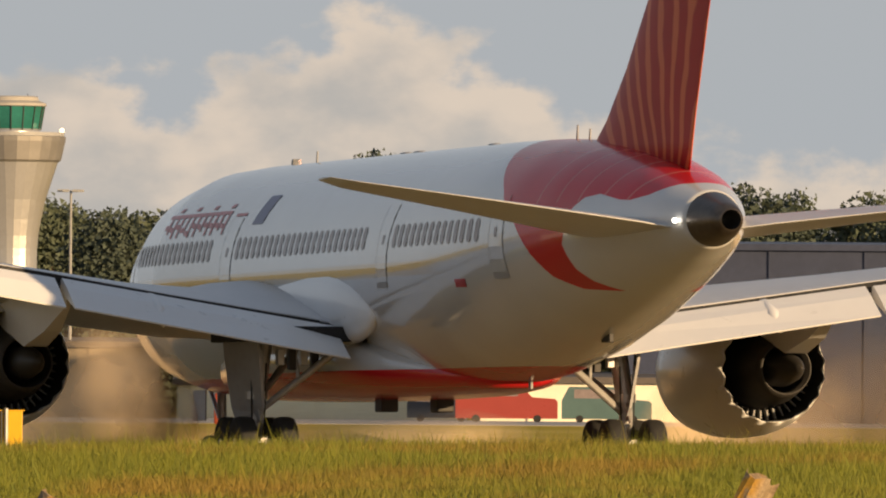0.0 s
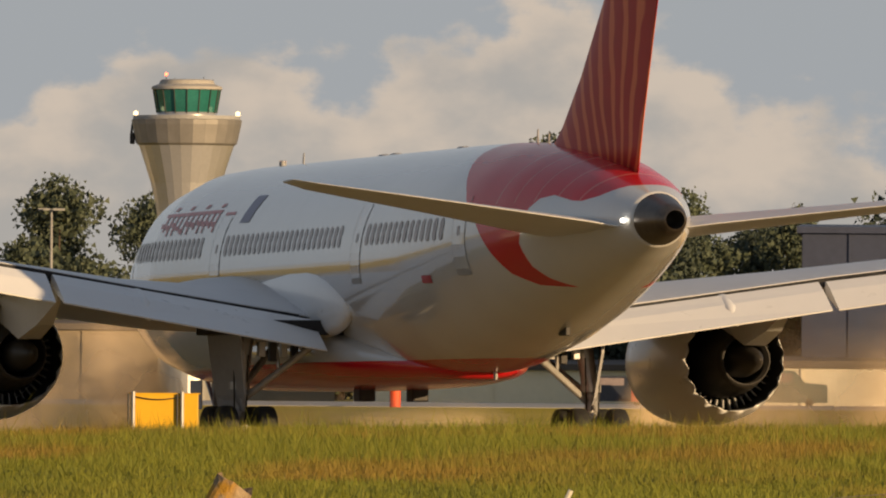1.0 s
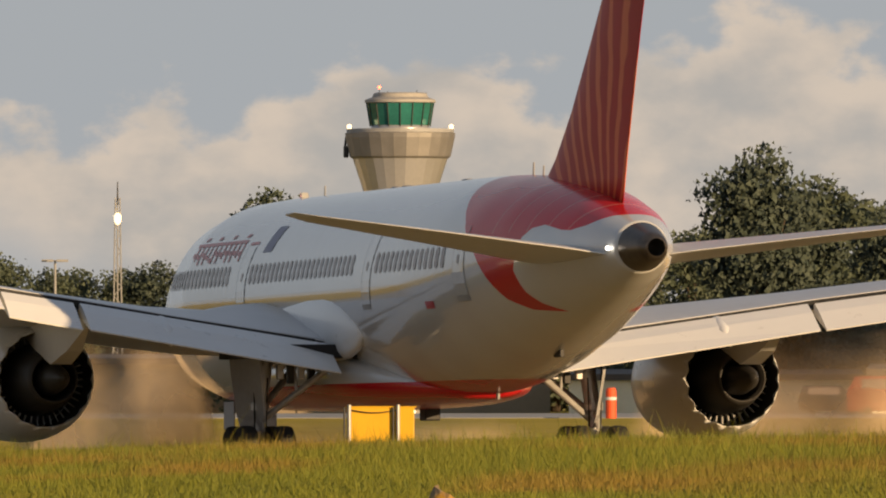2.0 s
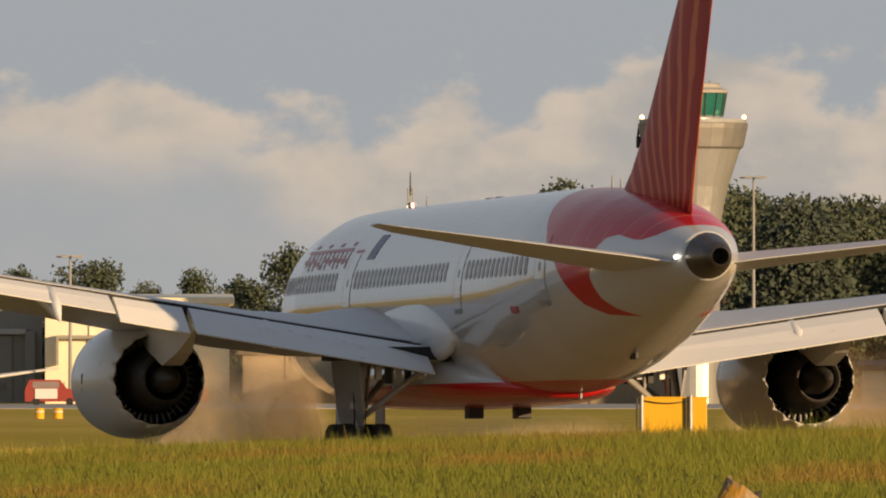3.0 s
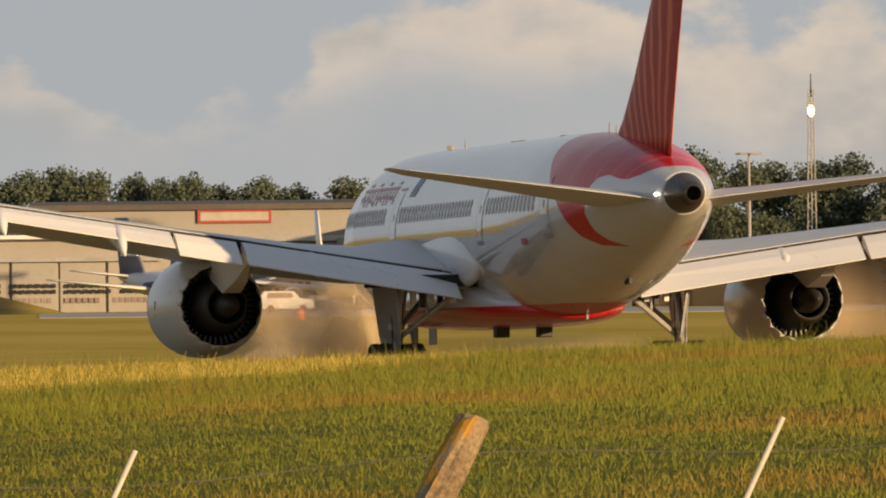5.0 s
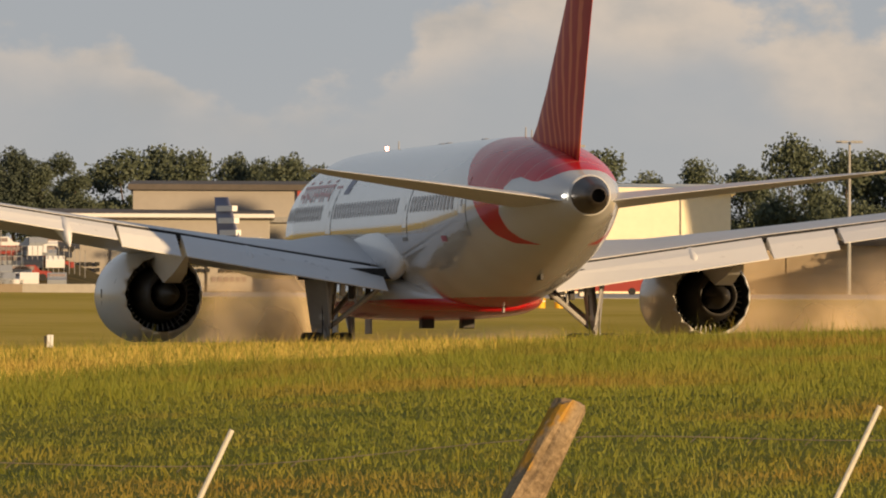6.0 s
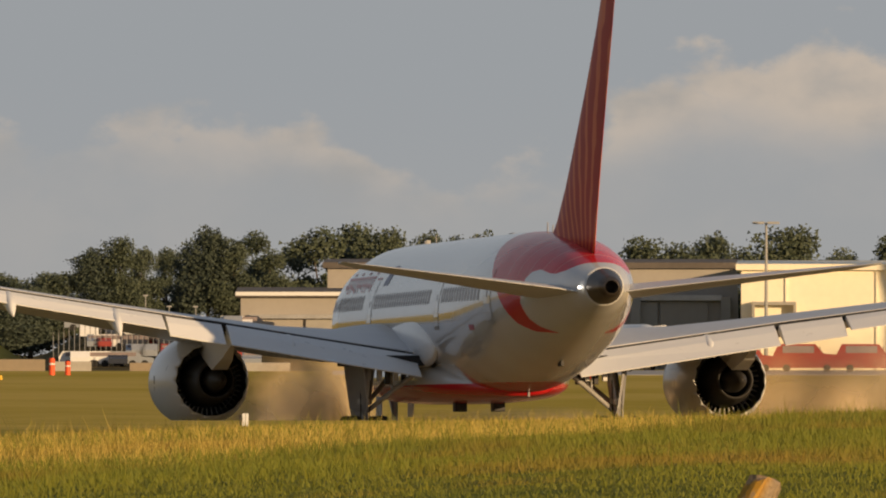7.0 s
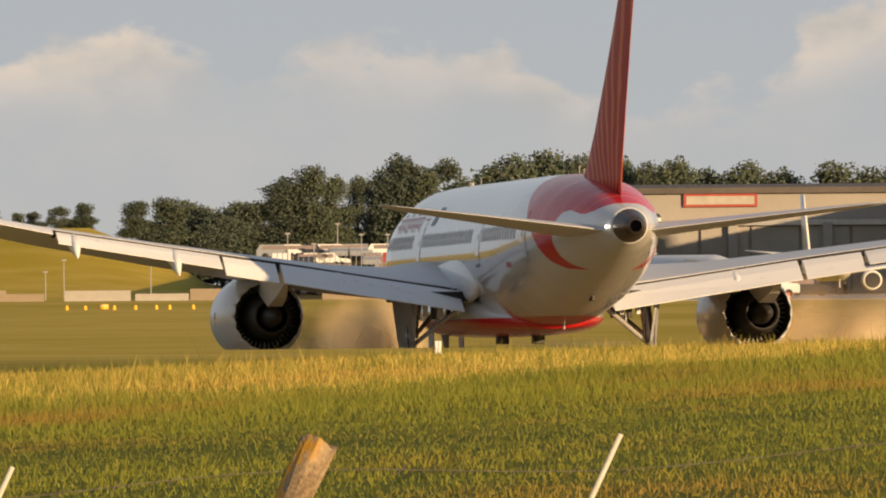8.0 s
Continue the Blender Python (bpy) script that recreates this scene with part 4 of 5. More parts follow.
def shed(name, label, az0, az1, dist, el_top, wall, roof, doors=0, fascia=None, lean=0.0):
    """A long hall whose front runs between two azimuths; height from its top's elevation."""
    a, b = spot(az0, dist), spot(az1, dist + lean)
    z0 = float(min(ground_z(a.x, a.y), ground_z(b.x, b.y))) - 0.1
    top = dist * math.tan(radians(el_top)) - z0
    ln = (b - a).length
    s = empty(name)
    tagged(s, label, "building")
    part("wall", boxed(0, ln, 0, 60, 0, top - 0.9, 0.05), wall, s)
    part("roof", loft(bmesh.new(), [[Vector((x, y, z)) for y, z in ((-0.6, top - 0.9), (61, top - 0.9), (61, top - 0.4), (30, top + 0.25), (-0.6, top - 0.3))] for x in (-0.5, ln + 0.5)]), roof, s, "shallow dark roof")
    if doors:
        w = ln * 0.86 / doors
        for i in range(doors):
            d = part("hangar_door", boxed(ln * 0.07 + i * w + 0.15, ln * 0.07 + (i + 1) * w - 0.15, -0.25 - 0.12 * (i % 2), -0.02, 0.1, top * 0.62, 0.03), SHED_DOOR if i % 3 else wall, s, "tall sliding hangar door")
            for j in range(6):
                x = ln * 0.07 + i * w + 0.6 + j * (w - 1.2) / 6
                part("pane", boxed(x, x + (w - 1.2) / 8, -0.45, -0.26, top * 0.13, top * 0.19), GLASS_DARK, d)
        part("door_track", boxed(ln * 0.04, ln * 0.96, -0.8, 0.0, top * 0.63, top * 0.68, 0.03), STEEL, s, "pale door track")
    else:
        for i in range(int(ln / 9)):
            part("downpipe", boxed(4.5 + i * 9 - 0.1, 4.5 + i * 9 + 0.1, -0.2, -0.003, 0, top - 1.0), wall, s)
    s.matrix_world = Matrix.Translation((a.x, a.y, z0)) @ Matrix.Rotation(math.atan2(b.y - a.y, b.x - a.x), 4, "Z")
    return s, ln, top


def hangars():
    s, ln, top = shed("hangar", "long grey-beige maintenance hangar with sliding doors", 5.62, 4.06, 1560, 0.36, SHED, ROOF, 7)
    part("sign_board", boxed(ln * 0.40, ln * 0.58, -0.35, -0.05, top * 0.80, top * 0.92, 0.03), SIGN_RED, s, "red-bordered pale sign board")
    part("sign_face", boxed(ln * 0.407, ln * 0.573, -0.40, -0.352, top * 0.822, top * 0.898, 0.0), SIGN_WHITE, s)
    for u in (0.02, 0.30, 0.52, 0.75, 0.97):
        part("pier", boxed(ln * u - 0.5, ln * u + 0.5, -1.2, -0.02, 0, top * 0.66, 0.05), SHED_DOOR, s, "dark pier between the doors")
    w, wl, wt = shed("hangar_annex", "lower grey hangar annex with a white roof edge", 5.95, 5.10, 1535, 0.25, SHED, ROOF, 4)
    part("roof_edge", boxed(-0.5, wl + 0.5, -0.75, -0.62, wt - 0.75, wt - 0.35, 0.03), CAR_WHITE, w, "white roof edge")
    for owner, x0, x1 in ((w, 1.0, wl - 1.0), (s, ln * 0.36, ln * 0.72)):
        for i in range(int((x1 - x0) / 0.8)):
            for z in (2.05, 2.65):
                if i % 7 != 6:
                    x = x0 + i * 0.8
                    part("window", boxed(x, x + 0.5, -0.75, -0.46, z, z + 0.38, 0.02), BLACK, owner)
    h, hl, ht = shed("cargo_hall", "cream metal-clad hall catching the low sun", 4.05, 3.35, 1500, 0.355, CREAM, CREAM)
    for x0, x1, z0, z1 in ((0.06, 0.30, 0.60, 0.63), (0.06, 0.075, 0.36, 0.60), (0.285, 0.30, 0.36, 0.60)):
        part("canopy_frame", boxed(hl * x0, hl * x1, -1.4, -0.25, ht * z0, ht * z1, 0.03), SHED_DOOR, h, "dark canopy frame")
    shed("low_office", "low tan rendered block", 3.3, 2.2, 1540, 0.16, TAN, ROOF)
    shed("navy_hall", "long navy blue metal hall", -0.75, -2.6, 1420, 0.63, NAVY, NAVY)
    shed("service_block", "low cream service building", 0.95, -0.15, 1470, 0.10, CREAM, ROOF)
    shed("freight_shed", "pale tan freight shed", 2.15, 1.02, 1490, 0.24, TAN, ROOF)
    shed("fuel_store", "low cream fuel store", -0.2, -1.4, 1400, 0.12, CREAM, ROOF)


def tree(seed, h, spread, pine=False):
    rng = random.Random(seed)
    t = empty("tree")
    bm = bmesh.new()
    rod(bm, (0, 0, -0.3), (0.1, 0, h * 0.55), h * 0.022, h * 0.010, 8)
    lobes = []
    for i in range(20):
        z = h * (0.14 + 0.74 * rng.random())
        k = spread * (1 - abs(z / h - 0.42) * 1.25)
        a = rng.random() * 6.283
        d = k * (0.25 + 0.55 * rng.random())
        c = Vector((d * math.cos(a), d * math.sin(a), z))
        lobes.append((c, h * 0.105 * (0.8 + 0.6 * rng.random()), h * 0.10 * (0.8 + 0.7 * rng.random())))
        rod(bm, (0.05, 0, h * 0.25 + 0.3 * (z - h * 0.25)), tuple(c), h * 0.008, h * 0.003, 5)
    lobes.append((Vector((0, 0, h * 0.90)), h * 0.09, h * 0.11))
    part("trunk", bm, BARK, t)
    vs, fs = [], []
    for c, rx, rz in lobes:
        for i in range(780):
            u = Vector((rng.gauss(0, 1), rng.gauss(0, 1), rng.gauss(0, 1))).normalized() * (0.35 + 0.75 * rng.random() + abs(rng.gauss(0, 0.14)))
            p = c + Vector((u.x * rx * 1.25, u.y * rx * 1.25, u.z * rz))
            q = Euler((rng.random() * 6.28, rng.random() * 6.28, rng.random() * 6.28)).to_matrix()
            s = h * 0.0105 * (0.6 + rng.random())
            b = len(vs)
            vs += [p + q @ Vector(v) * s for v in ((-1, -0.6, 0), (1.0, -0.7, 0.2), (0.1, 1.0, -0.2))]
            fs.append((b, b + 1, b + 2))
    raw("crown", vs, fs, LEAF_PINE if pine else LEAF, t)
    return t


WOODS = [  # from azimuth, to azimuth, distance, top elevation, spacing in degrees
    (-2.6, -1.2, 1640, 0.80, 0.16), (-1.2, -0.32, 1600, 0.64, 0.17), (-0.3, -0.06, 1560, 0.77, 0.13), (0.02, 0.22, 1520, 0.87, 0.10), (0.25, 1.3, 1700, 0.66, 0.13), (1.0, 1.78, 1580, 0.72, 0.13),
    (2.07, 2.13, 1560, 0.73, 0.05), (2.2, 3.2, 1720, 0.50, 0.15), (3.3, 4.7, 1800, 0.45, 0.15), (4.75, 5.6, 1800, 0.47, 0.13), (5.55, 6.52, 1760, 0.45, 0.09), (6.62, 7.12, 1900, 0.30, 0.075), (7.28, 7.9, 1900, 0.30, 0.085)]


def woods():
    kinds = [tree(11, 14.0, 5.0), tree(12, 14.0, 6.0), tree(13, 14.0, 3.6, True), tree(14, 14.0, 4.4)]
    for i, k in enumerate(kinds):
        tagged(k, ("broad dark green tree at the airfield's edge", "broad dark green tree at the airfield's edge", "tall narrow dark tree at the airfield's edge", "broad dark green tree at the airfield's edge")[i], "tree", "trees round the airfield")
    rng = random.Random(7)
    first = []
    for a0, a1, d, el, step in WOODS:
        a = a0
        while a <= a1:
            dd = d + rng.uniform(-40, 60)
            p = spot(a, dd)
            z = float(ground_z(p.x, p.y))
            h = dd * math.tan(radians(el)) * rng.uniform(0.86, 1.08) - z
            i = rng.randrange(4)
            wide = 1.55 if a > 6.5 else 1.0
            m = pose(p.x, p.y, z, 0, 0, rng.uniform(0, 360)) @ Matrix.Diagonal((h / 14 * wide * rng.uniform(0.8, 1.3), h / 14 * wide * rng.uniform(0.8, 1.3), h / 14, 1))
            if len(first) < 4:
                first.append(m)
            else:
                copy_thing(kinds[i], m)
            a += step * rng.uniform(0.7, 1.3)
    for k, m in zip(kinds, first):
        k.matrix_world = m


def fence():
    """Old post-and-wire fence before the eye; posts and rods lean."""
    posts = [(-1.258, -0.288), (1.40, -0.395), (3.958, -0.498), (6.39, -0.62), (-3.8, -0.2), (8.9, -0.73)]
    for az, el in posts:
        p = spot(az, 50, 50 * math.tan(radians(el)))
        rng = random.Random(int(az * 100))
        bm = bmesh.new()
        ln = 1.45
        rings = []
        for i in range(9):
            u = i / 8
            r = 0.062 * (1.08 - 0.08 * u + 0.10 * math.sin(7 * u + az))
            if i == 8:
                r *= 0.95
            jag = 0.035 if i == 8 else 0.0
            rings.append([Vector((r * math.cos(a) + rng.gauss(0, 0.006), r * math.sin(a) + rng.gauss(0, 0.006), u * ln - ln + jag * rng.random())) for a in [2 * math.pi * k / 14 for k in range(14)]])
        loft(bm, rings)
        post = link_mesh("fence_post", bm, WOOD)
        post.matrix_world = pose(p.x, p.y, p.z, 0, 26, az)
        tagged(post, "weathered leaning wooden fence post, splintered at its top", "fence post", "posts of the wire fence")
    for az, el in ((0.12, -0.39), (2.78, -0.481), (5.24, -0.583), (7.55, -0.69)):
        p = spot(az, 50, 50 * math.tan(radians(el)))
        r = link_mesh("fence_rod", rod(bmesh.new(), (0, 0, -1.4), (0, 0, 0), 0.011, 0.009, 8), ROD)
        r.matrix_world = pose(p.x, p.y, p.z, 0, 25, az)
        tagged(r, "thin pale leaning rod in the wire fence", "fence rod", "rods of the wire fence")
    for drop in (0.09,):
        bm = bmesh.new()
        last = None
        for i in range(121):
            az = -4 + 13 * i / 120
            el = -0.335 - 0.0425 * az
            sag = 0.05 * math.sin((az + 1.26) / 2.6 * math.pi) ** 2
            q = spot(az, 50, 50 * math.tan(radians(el)) - drop - sag)
            if last is not None:
                rod(bm, last, q, 0.0017, 0.0017, 5)
                if i % 2:
                    rod(bm, q + Vector((-0.02, 0, -0.018)), q + Vector((0.02, 0, 0.018)), 0.002, 0.001, 4)
            last = q
        tagged(link_mesh("barbed_wire", bm, WIRE), "rusty strand of barbed wire between the posts", "wire")


def sign_box():
    s = empty("runway_sign")
    tagged(s, "bright yellow box sign on two posts in the grass", "sign")
    w, h = 1.42, 0.74
    part("panel", boxed(-w / 2 + 0.04, w / 2 - 0.04, -0.1, 0.1, 0.02, h - 0.02, 0.015), YELLOW, s, "bright yellow panel")
    part("frame", box(boxed(-w / 2, w / 2, -0.11, 0.11, h - 0.025, h, 0.004), -w / 2, w / 2, -0.11, 0.11, 0.0, 0.025, 0.004), YELLOW, s)
    for x in (-w / 2 + 0.09, w / 2 - 0.36):
        part("post", rod(bmesh.new(), (x, -0.16, -0.4), (x, -0.16, h + 0.03), 0.038, 0.038, 12), STEEL, s, "pale steel post")
        part("post", rod(bmesh.new(), (x - 0.1, -0.15, -0.4), (x - 0.1, -0.15, h - 0.02), 0.02, 0.02, 8), DARK, s, "dark thin post")
    bm = bmesh.new()
    pts = [Vector((-w / 2 + 0.1, -0.15, h - 0.07)) + Vector((0.97 * i / 10, 0, -0.06 * math.sin(math.pi * i / 10))) for i in range(11)]
    for a, b in zip(pts, pts[1:]):
        rod(bm, a, b, 0.012, 0.012, 6)
    part("cable", bm, DARK, s, "dark slack cable")
    loc = spot(1.665, 300, 300 * math.tan(radians(-0.033)) - h)
    s.matrix_world = pose(loc.x, loc.y, loc.z, 0, 0, 1.665)


def vehicle(name, label, category, body, az, dist, ln=4.6, w=1.9, h=1.7, turn=90, cab=0.55):
    v = empty(name)
    tagged(v, label, category)
    prof = [(-ln / 2, 0.35), (-ln / 2, h * 0.55), (-ln / 2 + 0.25, h * 0.62), (-ln * (cab - 0.3), h * 0.66), (-ln * (cab - 0.42), h), (ln * 0.42, h), (ln / 2, h * 0.62), (ln / 2, 0.35)]
    part("body", loft(bmesh.new(), [[Vector((x * s, y, z)) for y, z in prof] for x, s in ((-w / 2, 1), (w / 2, 1))]), body, v)
    for s in (-1, 1):
        part("side_window", boxed(s * w / 2 - 0.01, s * w / 2 + 0.012, -ln * (cab - 0.44), ln * 0.36, h * 0.68, h * 0.93), GLASS_DARK, v)
        for y in (-ln * 0.3, ln * 0.3):
            part("wheel", turned(bmesh.new(), [(0.1, -0.1), (0.34, -0.1), (0.34, 0.1), (0.1, 0.1)], 16, "x", (s * (w / 2 - 0.08), y, 0.34)), RUBBER, v, "black wheel")
    part("windscreen", boxed(-w * 0.42, w * 0.42, -ln * (cab - 0.36) - 0.1, -ln * (cab - 0.36), h * 0.7, h * 0.92), GLASS_DARK, v)
    return put(v, az, dist, turn)



def vehicles():
    vehicle("fire_truck", "red and orange fire truck on the apron", "truck", CAR_RED, -0.30, 1330, 9, 2.8, 3.4)
    vehicle("van", "dark van on the apron", "van", CAR_DARK, -0.05, 1340, 6, 2.2, 2.6)
    vehicle("tanker", "teal tanker on the apron", "truck", TEAL, -0.68, 1340, 8, 2.6, 3.2)
    vehicle("pickup", "white airport pickup by the hangar", "car", CAR_WHITE, 4.66, 1330, 4.8, 2.0, 1.9)
    vehicle("tug", "dark ground-power tug by the jet", "vehicle", CAR_DARK, 4.52, 1340, 3.6, 1.9, 1.6)
    truck = vehicle("service_truck", "red and white service truck", "truck", CAR_RED, 4.02, 1350, 5.0, 2.4, 2.3)
    part("side_panel", boxed(-1.3, -1.22, -0.4, 1.6, 0.6, 1.5, 0.02), CAR_WHITE, truck, "white side panel")
    part("side_panel", boxed(1.22, 1.3, -0.4, 1.6, 0.6, 1.5, 0.02), CAR_WHITE, truck, "white side panel")
    for az, n in ((3.80, "fire_truck"), (3.56, "fire_truck")):
        vehicle(n, "red fire truck before the cream hall", "truck", CAR_RED, az, 1350, 6.0, 2.4, 2.5)
    rng = random.Random(4)
    for i in range(60):
        col, word = rng.choice(((CAR_WHITE, "white"), (CAR_SILVER, "silver"), (CAR_DARK, "dark"), (CAR_RED, "red"), (CAR_SILVER, "silver"), (CAR_WHITE, "white")))
        v = vehicle("car", word + " car in the car park", "car", col, 5.90 + 0.66 * rng.random(), 1412 + 15 * (i % 5), 4.3, 1.8, 1.5, rng.choice((0, 90, 180)))
        v["group"] = "parked cars"


def parked_jet(az, dist, turn, r=1.6, ln=30.0, prop=False):
    j = empty("parked_jet")
    paint = WHITE
    tagged(j, "white turboprop with a blue striped fin, parked before the hangar" if prop else "white regional jet parked before the hangar", "airplane")
    if prop:
        j.name = "parked_turboprop"
    zc = r + 1.3
    rings = []
    for y, k, dz in ((-ln / 2, 0.05, -0.3), (-ln / 2 + 0.6, 0.4, -0.2), (-ln / 2 + 2, 0.75, -0.1), (-ln / 2 + 4.5, 1, 0), (ln * 0.2, 1, 0), (ln * 0.38, 0.7, 0.35), (ln / 2, 0.12, 0.8)):
        rings.append([Vector((r * k * math.sin(a), y, zc + dz + r * k * math.cos(a))) for a in [2 * math.pi * i / 24 for i in range(24)]])
    part("fuselage", loft(bmesh.new(), rings), paint, j, "", True)
    part("windscreen", boxed(-r * 0.55, r * 0.55, -ln / 2 + 1.5, -ln / 2 + 1.9, zc + r * 0.48, zc + r * 0.66, 0.03), GLASS_DARK, j)
    part("fin", loft(bmesh.new(), [[Vector((v * c, yl + u * c, z)) for u, v in airfoil(8, 0.1, 0)] for z, yl, c in ((zc + r * 0.8, ln * 0.3, 5.0), (zc + r + 5.4, ln * 0.43, 2.6))]), BLUE_GREY if prop else paint, j, "", True)
    if prop:
        for q in range(3):
            z = zc + r + 1.6 + q * 1.2
            part("fin_stripe", boxed(-0.3, 0.3, ln * 0.34 + 0.35 * q + 0.3, ln * 0.34 + 0.3 * q + 3.4, z, z + 0.55), WHITE, j, "white fin stripe")
    for s in (-1, 1):
        part("wing", loft(bmesh.new(), [[Vector((s * q, yl + u * c, z + v * c)) for u, v in airfoil(8, 0.12)] for q, yl, c, z in ((0.5, -2.5, 5.5, zc - r * 0.6), (13.0, 4.0, 1.4, zc + 0.6))]), WING_GREY, j, "", True)
        part("tailplane", loft(bmesh.new(), [[Vector((s * q, yl + u * c, z + v * c)) for u, v in airfoil(8, 0.1)] for q, yl, c, z in ((0.2, ln * 0.38, 3.4, zc + 0.9), (5.6, ln * 0.47, 1.4, zc + 1.5))]), WING_GREY, j, "", True)
        if prop:
            part("nacelle", turned(bmesh.new(), [(0.12, -0.6), (0.3, 0.0), (0.5, 0.3), (0.55, 1.8), (0.4, 4.6), (0.1, 5.2)], 20, "y", (s * 4.0, -3.4, zc - 0.1)), NAVY, j, "dark propeller nacelle", True)
            continue
        part("nacelle", turned(bmesh.new(), [(0.75, 0.3), (0.82, 0.0), (0.98, 0.3), (1.0, 1.4), (0.7, 3.2), (0.5, 3.3)], 24, "y", (s * 4.6, -2.6, zc - r * 0.95)), WHITE, j, "", True)
        part("inlet", turned(bmesh.new(), [(0.02, 0.0), (0.74, 0.0), (0.74, 0.2), (0.02, 0.2)], 20, "y", (s * 4.6, -2.5, zc - r * 0.95)), BLACK, j)
        part("gear_leg", rod(bmesh.new(), (s * 2.4, 1.2, 0.5), (s * 2.2, 1.2, zc - r * 0.5), 0.12), STEEL, j)
        part("wheel", turned(bmesh.new(), [(0.1, -0.2), (0.5, -0.2), (0.5, 0.2), (0.1, 0.2)], 16, "x", (s * 2.4, 1.2, 0.5)), RUBBER, j)
    part("nose_leg", rod(bmesh.new(), (0, -ln / 2 + 3.2, 0.3), (0, -ln / 2 + 3.2, zc - r * 0.7), 0.1), STEEL, j)
    part("wheel", turned(bmesh.new(), [(0.1, -0.3), (0.35, -0.3), (0.35, 0.3), (0.1, 0.3)], 16, "x", (0, -ln / 2 + 3.2, 0.35)), RUBBER, j)
    return put(j, az, dist, turn)


def far_edge():
    """Low pale walls, poles and small lamps along the airfield's far edge."""
    rng = random.Random(9)
    a = 5.9
    while a < 7.9:
        ln = rng.uniform(3.0, 11.0)
        w = link_mesh("barrier", boxed(-ln / 2, ln / 2, -0.2, 0.2, -0.1, rng.uniform(0.6, 1.1), 0.04), rng.choice((CONCRETE, CONCRETE, CREAM, TAN)))
        tagged(w, "low pale concrete barrier at the airfield's edge", "barrier", "barriers along the far edge")
        put(w, a, 1380)
        a += math.degrees(ln / 1380) + rng.uniform(0.01, 0.05)
    for az in (7.02, 7.35, 7.42, 6.40, 6.31, 6.22, 6.12, 6.5):
        m = empty("lamp_post")
        tagged(m, "slim pale lamp post by the perimeter road", "lamp post", "lamp posts along the far edge")
        h = rng.uniform(2.6, 4.0)
        part("pole", rod(bmesh.new(), (0, 0, -0.1), (0, 0, h), 0.06, 0.045, 8), SEAM, m)
        part("lamp_head", boxed(-0.25, 0.25, -0.12, 0.12, h, h + 0.16, 0.04), SEAM, m)
        put(m, az, 1450 + rng.uniform(-10, 30))

    fence = empty("perimeter_fence")
    tagged(fence, "pale steel mesh fence along the car park bank", "fence")
    for i in range(44):
        p = spot(5.8 + 0.02 * i, 1440)
        z = float(ground_z(p.x, p.y))
        part("post", rod(rod(bmesh.new(), (p.x, p.y, z - 0.1), (p.x, p.y, z + 2.2), 0.035, 0.035, 6), (p.x, p.y, z + 2.2), (p.x + 0.05, p.y - 0.3, z + 2.55), 0.035, 0.03, 6), STEEL, fence)
    for az in (6.86, 6.95, 7.0, 7.08, 7.16, 7.27, 7.34):
        e = link_mesh("taxiway_light", turned(bmesh.new(), [(0.14, -0.1), (0.16, 0.1), (0.12, 0.34), (0.02, 0.38)], 12, "z"), YELLOW)
        tagged(e, "small yellow taxiway edge light", "light", "taxiway edge lights")
        put(e, az, 1170)


def masts():
    for az, el, d, h_lamp in ((3.954, 0.50, 1480, 0), (2.10, 0.66, 1500, 0), (2.9, 0.52, 1500, 0), (1.36, 0.80, 1500, 0)):
        p = spot(az, d)
        z = float(ground_z(p.x, p.y))
        h = d * math.tan(radians(el)) - z
        m = empty("floodlight_mast")
        tagged(m, "tall grey floodlight mast with a lamp crown", "light mast", "apron floodlights")
        part("pole", rod(bmesh.new(), (0, 0, -0.2), (0, 0, h), 0.22, 0.11, 10), SEAM, m)
        bm = bmesh.new()
        for k in range(6):
            a = k * math.pi / 3
            box(bm, 1.0 * math.cos(a) - 0.35, 1.0 * math.cos(a) + 0.3, 1.0 * math.sin(a) - 0.2, 1.0 * math.sin(a) + 0.2, h - 0.12, h + 0.12, 0.03)
        rod(bm, (-1.2, 0, h), (1.2, 0, h), 0.06)
        part("lamp_crown", bm, SEAM, m, "ring of floodlights")
        m.matrix_world = pose(p.x, p.y, z, 0, 0, az)
    p = spot(2.663, 1650)
    z = float(ground_z(p.x, p.y))
    h = 1650 * math.tan(radians(0.82)) - z
    m = empty("radio_mast")
    tagged(m, "slim radio mast with a warm sun glint", "mast")
    bm = bmesh.new()
    for sx, sy in ((-1, -1), (1, -1), (0, 1)):
        rod(bm, (sx * 0.6, sy * 0.6, -0.2), (sx * 0.25, sy * 0.25, h * 0.93), 0.10, 0.07, 6)
    for i in range(24):
        u = i / 24
        w = 0.6 - 0.33 * u
        s = 1 if i % 2 else -1
        rod(bm, (-w * s, -w, h * 0.93 * u), (w * s, -w, h * 0.93 * (u + 1 / 24)), 0.05, 0.05, 5)
    part("lattice", bm, SEAM, m)
    part("tip", rod(bmesh.new(), (0, 0, h * 0.9), (0, 0, h), 0.12, 0.05, 8), DARK, m)
    # no real lamp: emission imitates the sun's glint on a dish
    part("lamp", turned(bmesh.new(), [(0.1, -0.7), (0.35, -0.4), (0.4, 0.3), (0.15, 0.6)], 14, "z", (0, -0.5, 1650 * math.tan(radians(0.68)) - z)), LIGHT_WARM, m, "warm glowing piece for a sun glint")
    m.matrix_world = pose(p.x, p.y, z, 0, 0, 2.66)


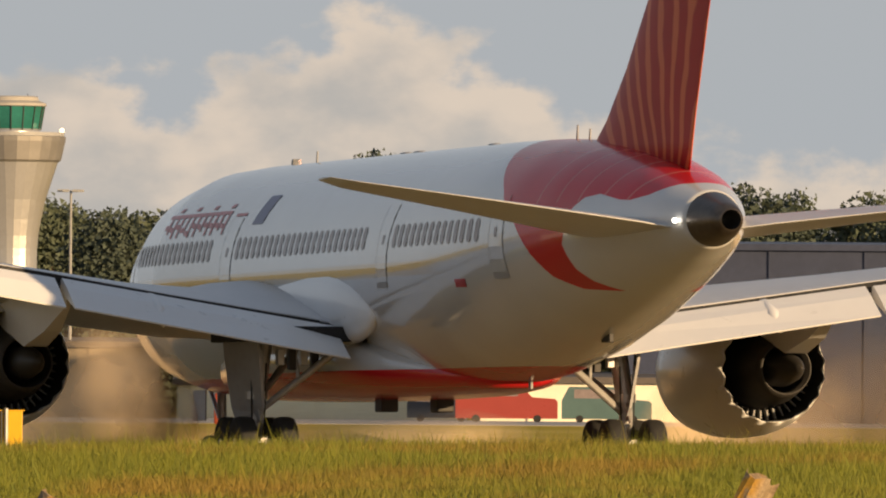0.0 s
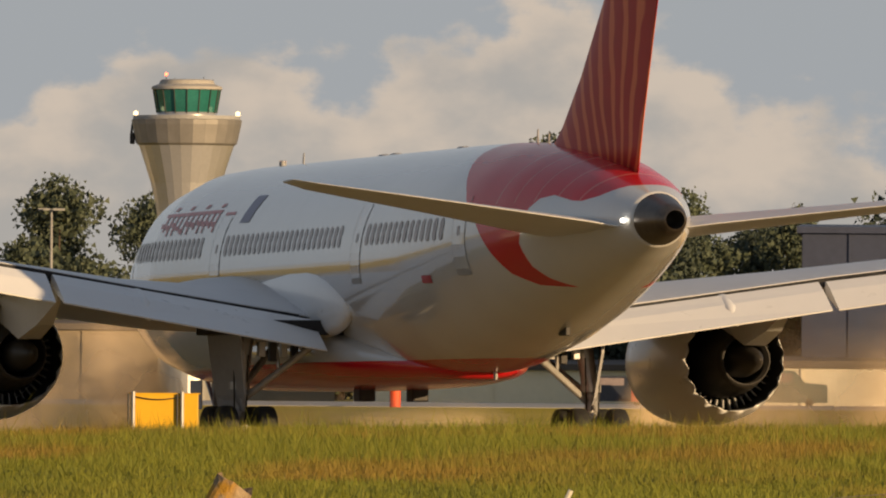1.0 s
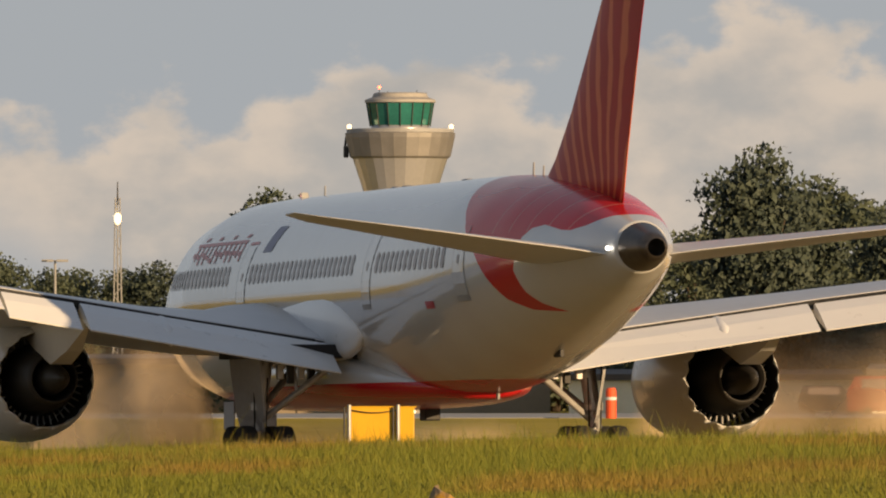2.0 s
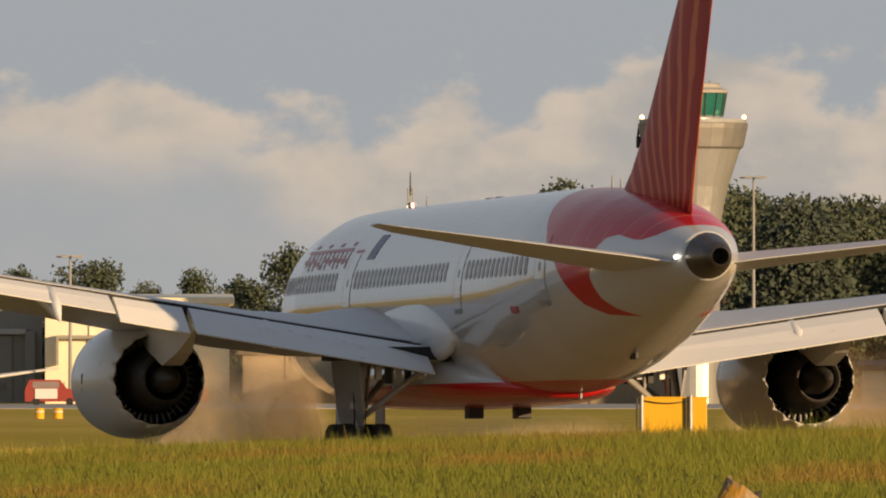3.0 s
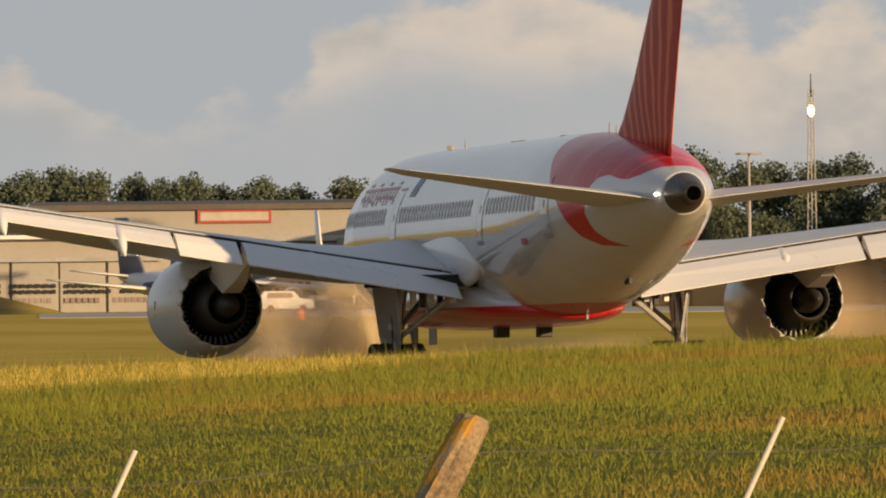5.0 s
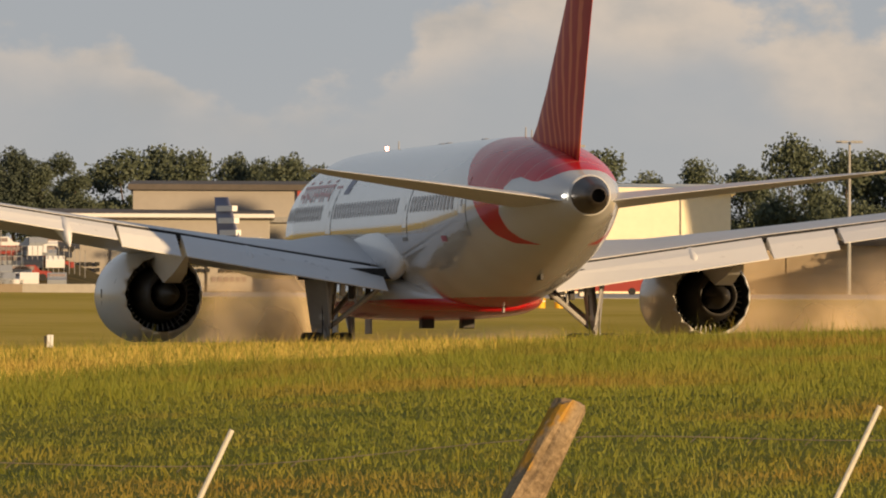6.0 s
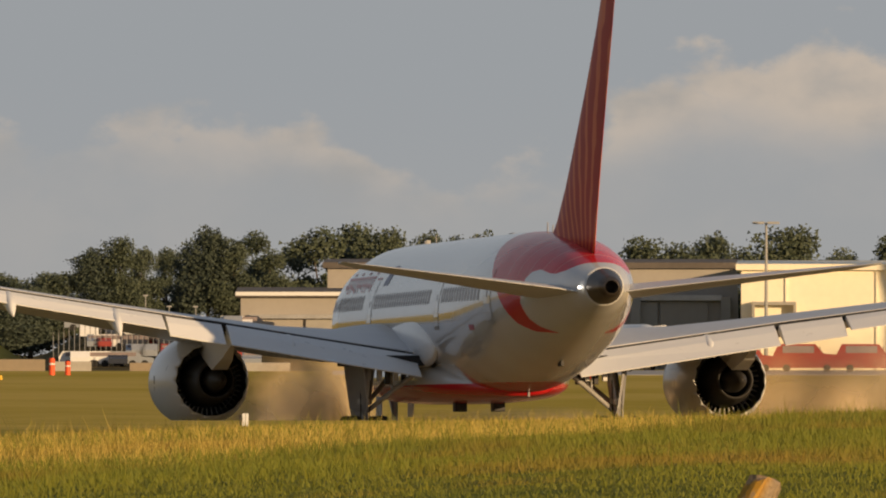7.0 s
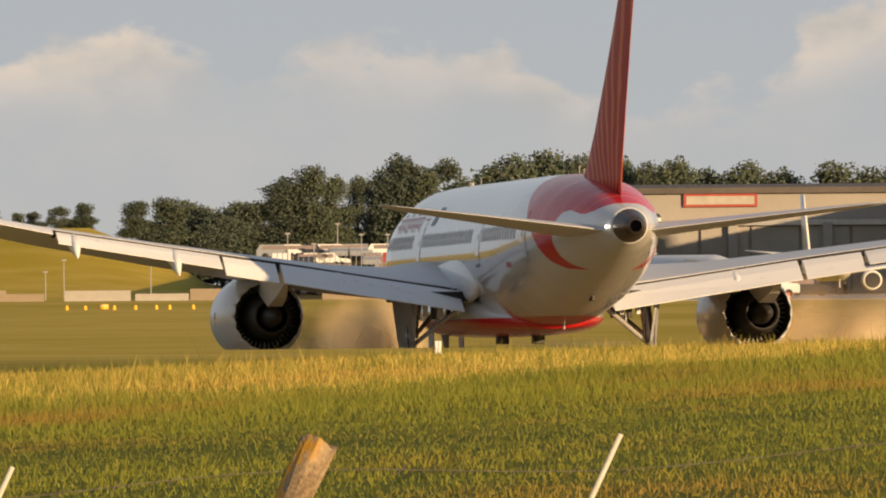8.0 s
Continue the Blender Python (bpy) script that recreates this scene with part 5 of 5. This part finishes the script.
def markers():
    for az, d, col, w, h, label in ((6.605, 1235, ORANGE, 0.45, 1.15, "red-orange"), (6.665, 1235, ORANGE, 0.5, 1.4, "red-orange"), (0.79, 1235, ORANGE, 0.9, 2.5, "red-orange"), (4.61, 1180, ORANGE, 0.7, 0.9, "orange"), (4.0, 1120, YELLOW, 0.7, 0.8, "yellow"), (4.07, 1120, YELLOW, 0.7, 0.8, "yellow"), (7.2, 1180, YELLOW, 0.8, 0.4, "yellow")):
        m = empty("marker_post")
        tagged(m, label + " marker post in the grass", "marker")
        part("post", turned(bmesh.new(), [(w * 0.4, -0.2), (w * 0.5, 0.0), (w * 0.5, h * 0.9), (w * 0.38, h), (0.02, h)], 16, "z"), col, m)
        part("band", turned(bmesh.new(), [(w * 0.515, h * 0.6), (w * 0.515, h * 0.7), (w * 0.49, h * 0.7), (w * 0.49, h * 0.6)], 16, "z", (0, 0, 0), True), WHITE, m)
        put(m, az, d)
    e = empty("edge_marker")
    tagged(e, "small white edge marker in the grass", "marker")
    part("board", boxed(-0.07, 0.05, -0.04, 0.04, 0, 0.24, 0.006), WHITE, e)
    part("board", boxed(-0.13, -0.075, -0.035, 0.035, 0, 0.22, 0.006), DARK, e)
    p = spot(5.929, 290, 290 * math.tan(radians(-0.225)) - 0.24)
    e.matrix_world = pose(p.x, p.y, p.z, 0, 0, 5.93)


control_tower()
hangars()
woods()
parked_jet(4.47, 1480, 8)
parked_jet(5.04, 1490, 32, 1.35, 25.0, True)
vehicles()
masts()
far_edge()
markers()
sign_box()
fence()


def dust_material():
    """Thin tan dust: dense in a puff's core, thinning to nothing towards its rim, with wisps."""
    m = bpy.data.materials.new("blown_dust")
    m.use_nodes = True
    k = Nodes(m.node_tree)
    nt = m.node_tree
    nt.nodes.clear()
    out, blend = nt.nodes.new("ShaderNodeOutputMaterial"), nt.nodes.new("ShaderNodeMixShader")
    clear, body = nt.nodes.new("ShaderNodeBsdfTransparent"), nt.nodes.new("ShaderNodeBsdfDiffuse")
    body.inputs["Color"].default_value = (0.62, 0.48, 0.33, 1)
    co = nt.nodes.new("ShaderNodeTexCoord").outputs["Object"]
    x, y, z = k.xyz(co)
    r = k.math("SQRT", k.math("ADD", k.math("MULTIPLY", x, x), k.math("MULTIPLY", z, z)))
    wisp = k.noise(2.2, 4.0, k.combine(x, k.math("MULTIPLY", y, 0.5), z))
    core = k.step(k.math("ADD", r, k.math("MULTIPLY", k.math("SUBTRACT", wisp, 0.5), 0.6)), 0.92, 0.15)
    k.link(k.math("MULTIPLY", core, 0.52), blend.inputs[0])
    k.link(clear.outputs[0], blend.inputs[1])
    k.link(body.outputs[0], blend.inputs[2])
    k.link(blend.outputs[0], out.inputs[0])
    return m


def dust_puff(seed, cx, cy, cz, sx, sy, sz):
    """A rounded, lumpy puff of dust in the jet wake, placed in the airliner's space."""
    bm = bmesh.new()
    bmesh.ops.create_icosphere(bm, subdivisions=4, radius=1.0)
    for v in bm.verts:
        v.co *= 1.0 + 0.10 * noise.noise(v.co * 1.7 + Vector((seed, 0, 0)))
    ob = link_mesh("dust_puff", bm, DUST, True)
    tagged(ob, "thin tan dust and haze blown behind the engines", "dust", "dust in the jet wake")
    return ob, pose(cx, cy, cz), (sx, sy, sz)


DUST = dust_material()
PUFFS = [dust_puff(1, -5.2, 15.0, 1.3, 2.1, 10.0, 2.5), dust_puff(2, -3.9, 22.0, 1.3, 2.1, 9.0, 2.5), dust_puff(3, -0.8, 35.0, 2.0, 2.8, 6.0, 3.0),
         dust_puff(4, 14.0, 13.0, 1.3, 3.6, 11.0, 2.9), dust_puff(5, 17.5, 18.0, 1.8, 4.6, 12.0, 3.6), dust_puff(6, 5.5, 30.0, 0.6, 6.0, 10.0, 1.6)]


# ---- what moves ----
def rolling(t):
    """Pose of the airliner on its take-off run."""
    s = 19.011 * t + 1.3755 * t * t - 0.02879 * t ** 3
    yaw = 14.968 - 0.069 * (t - 4)
    return pose(0.03 - math.sin(radians(14.984)) * s, 376.48 + math.cos(radians(14.984)) * s, -1.627 - 0.01019 * s, -0.7, 0, yaw)


beacon = next(o for o in airliner.children if o.name.startswith("beacon"))


def motions():
    # the beacon turns once in 1.43 s
    walk(beacon, [(i * 0.2, Matrix.Translation((0, BEACON_Y, 7.98)) @ pose(0, 0, 0, 0, 0, 15 - (i * 0.2 - 0.16) / 1.43 * 360)) for i in range(41)])
    for puff, place, size in PUFFS:
        puff.scale = size
        walk(puff, [(i * 0.25, rolling(i * 0.25) @ place) for i in range(33)])
    walk(airliner, [(i * 0.25, rolling(i * 0.25)) for i in range(33)])


motions()
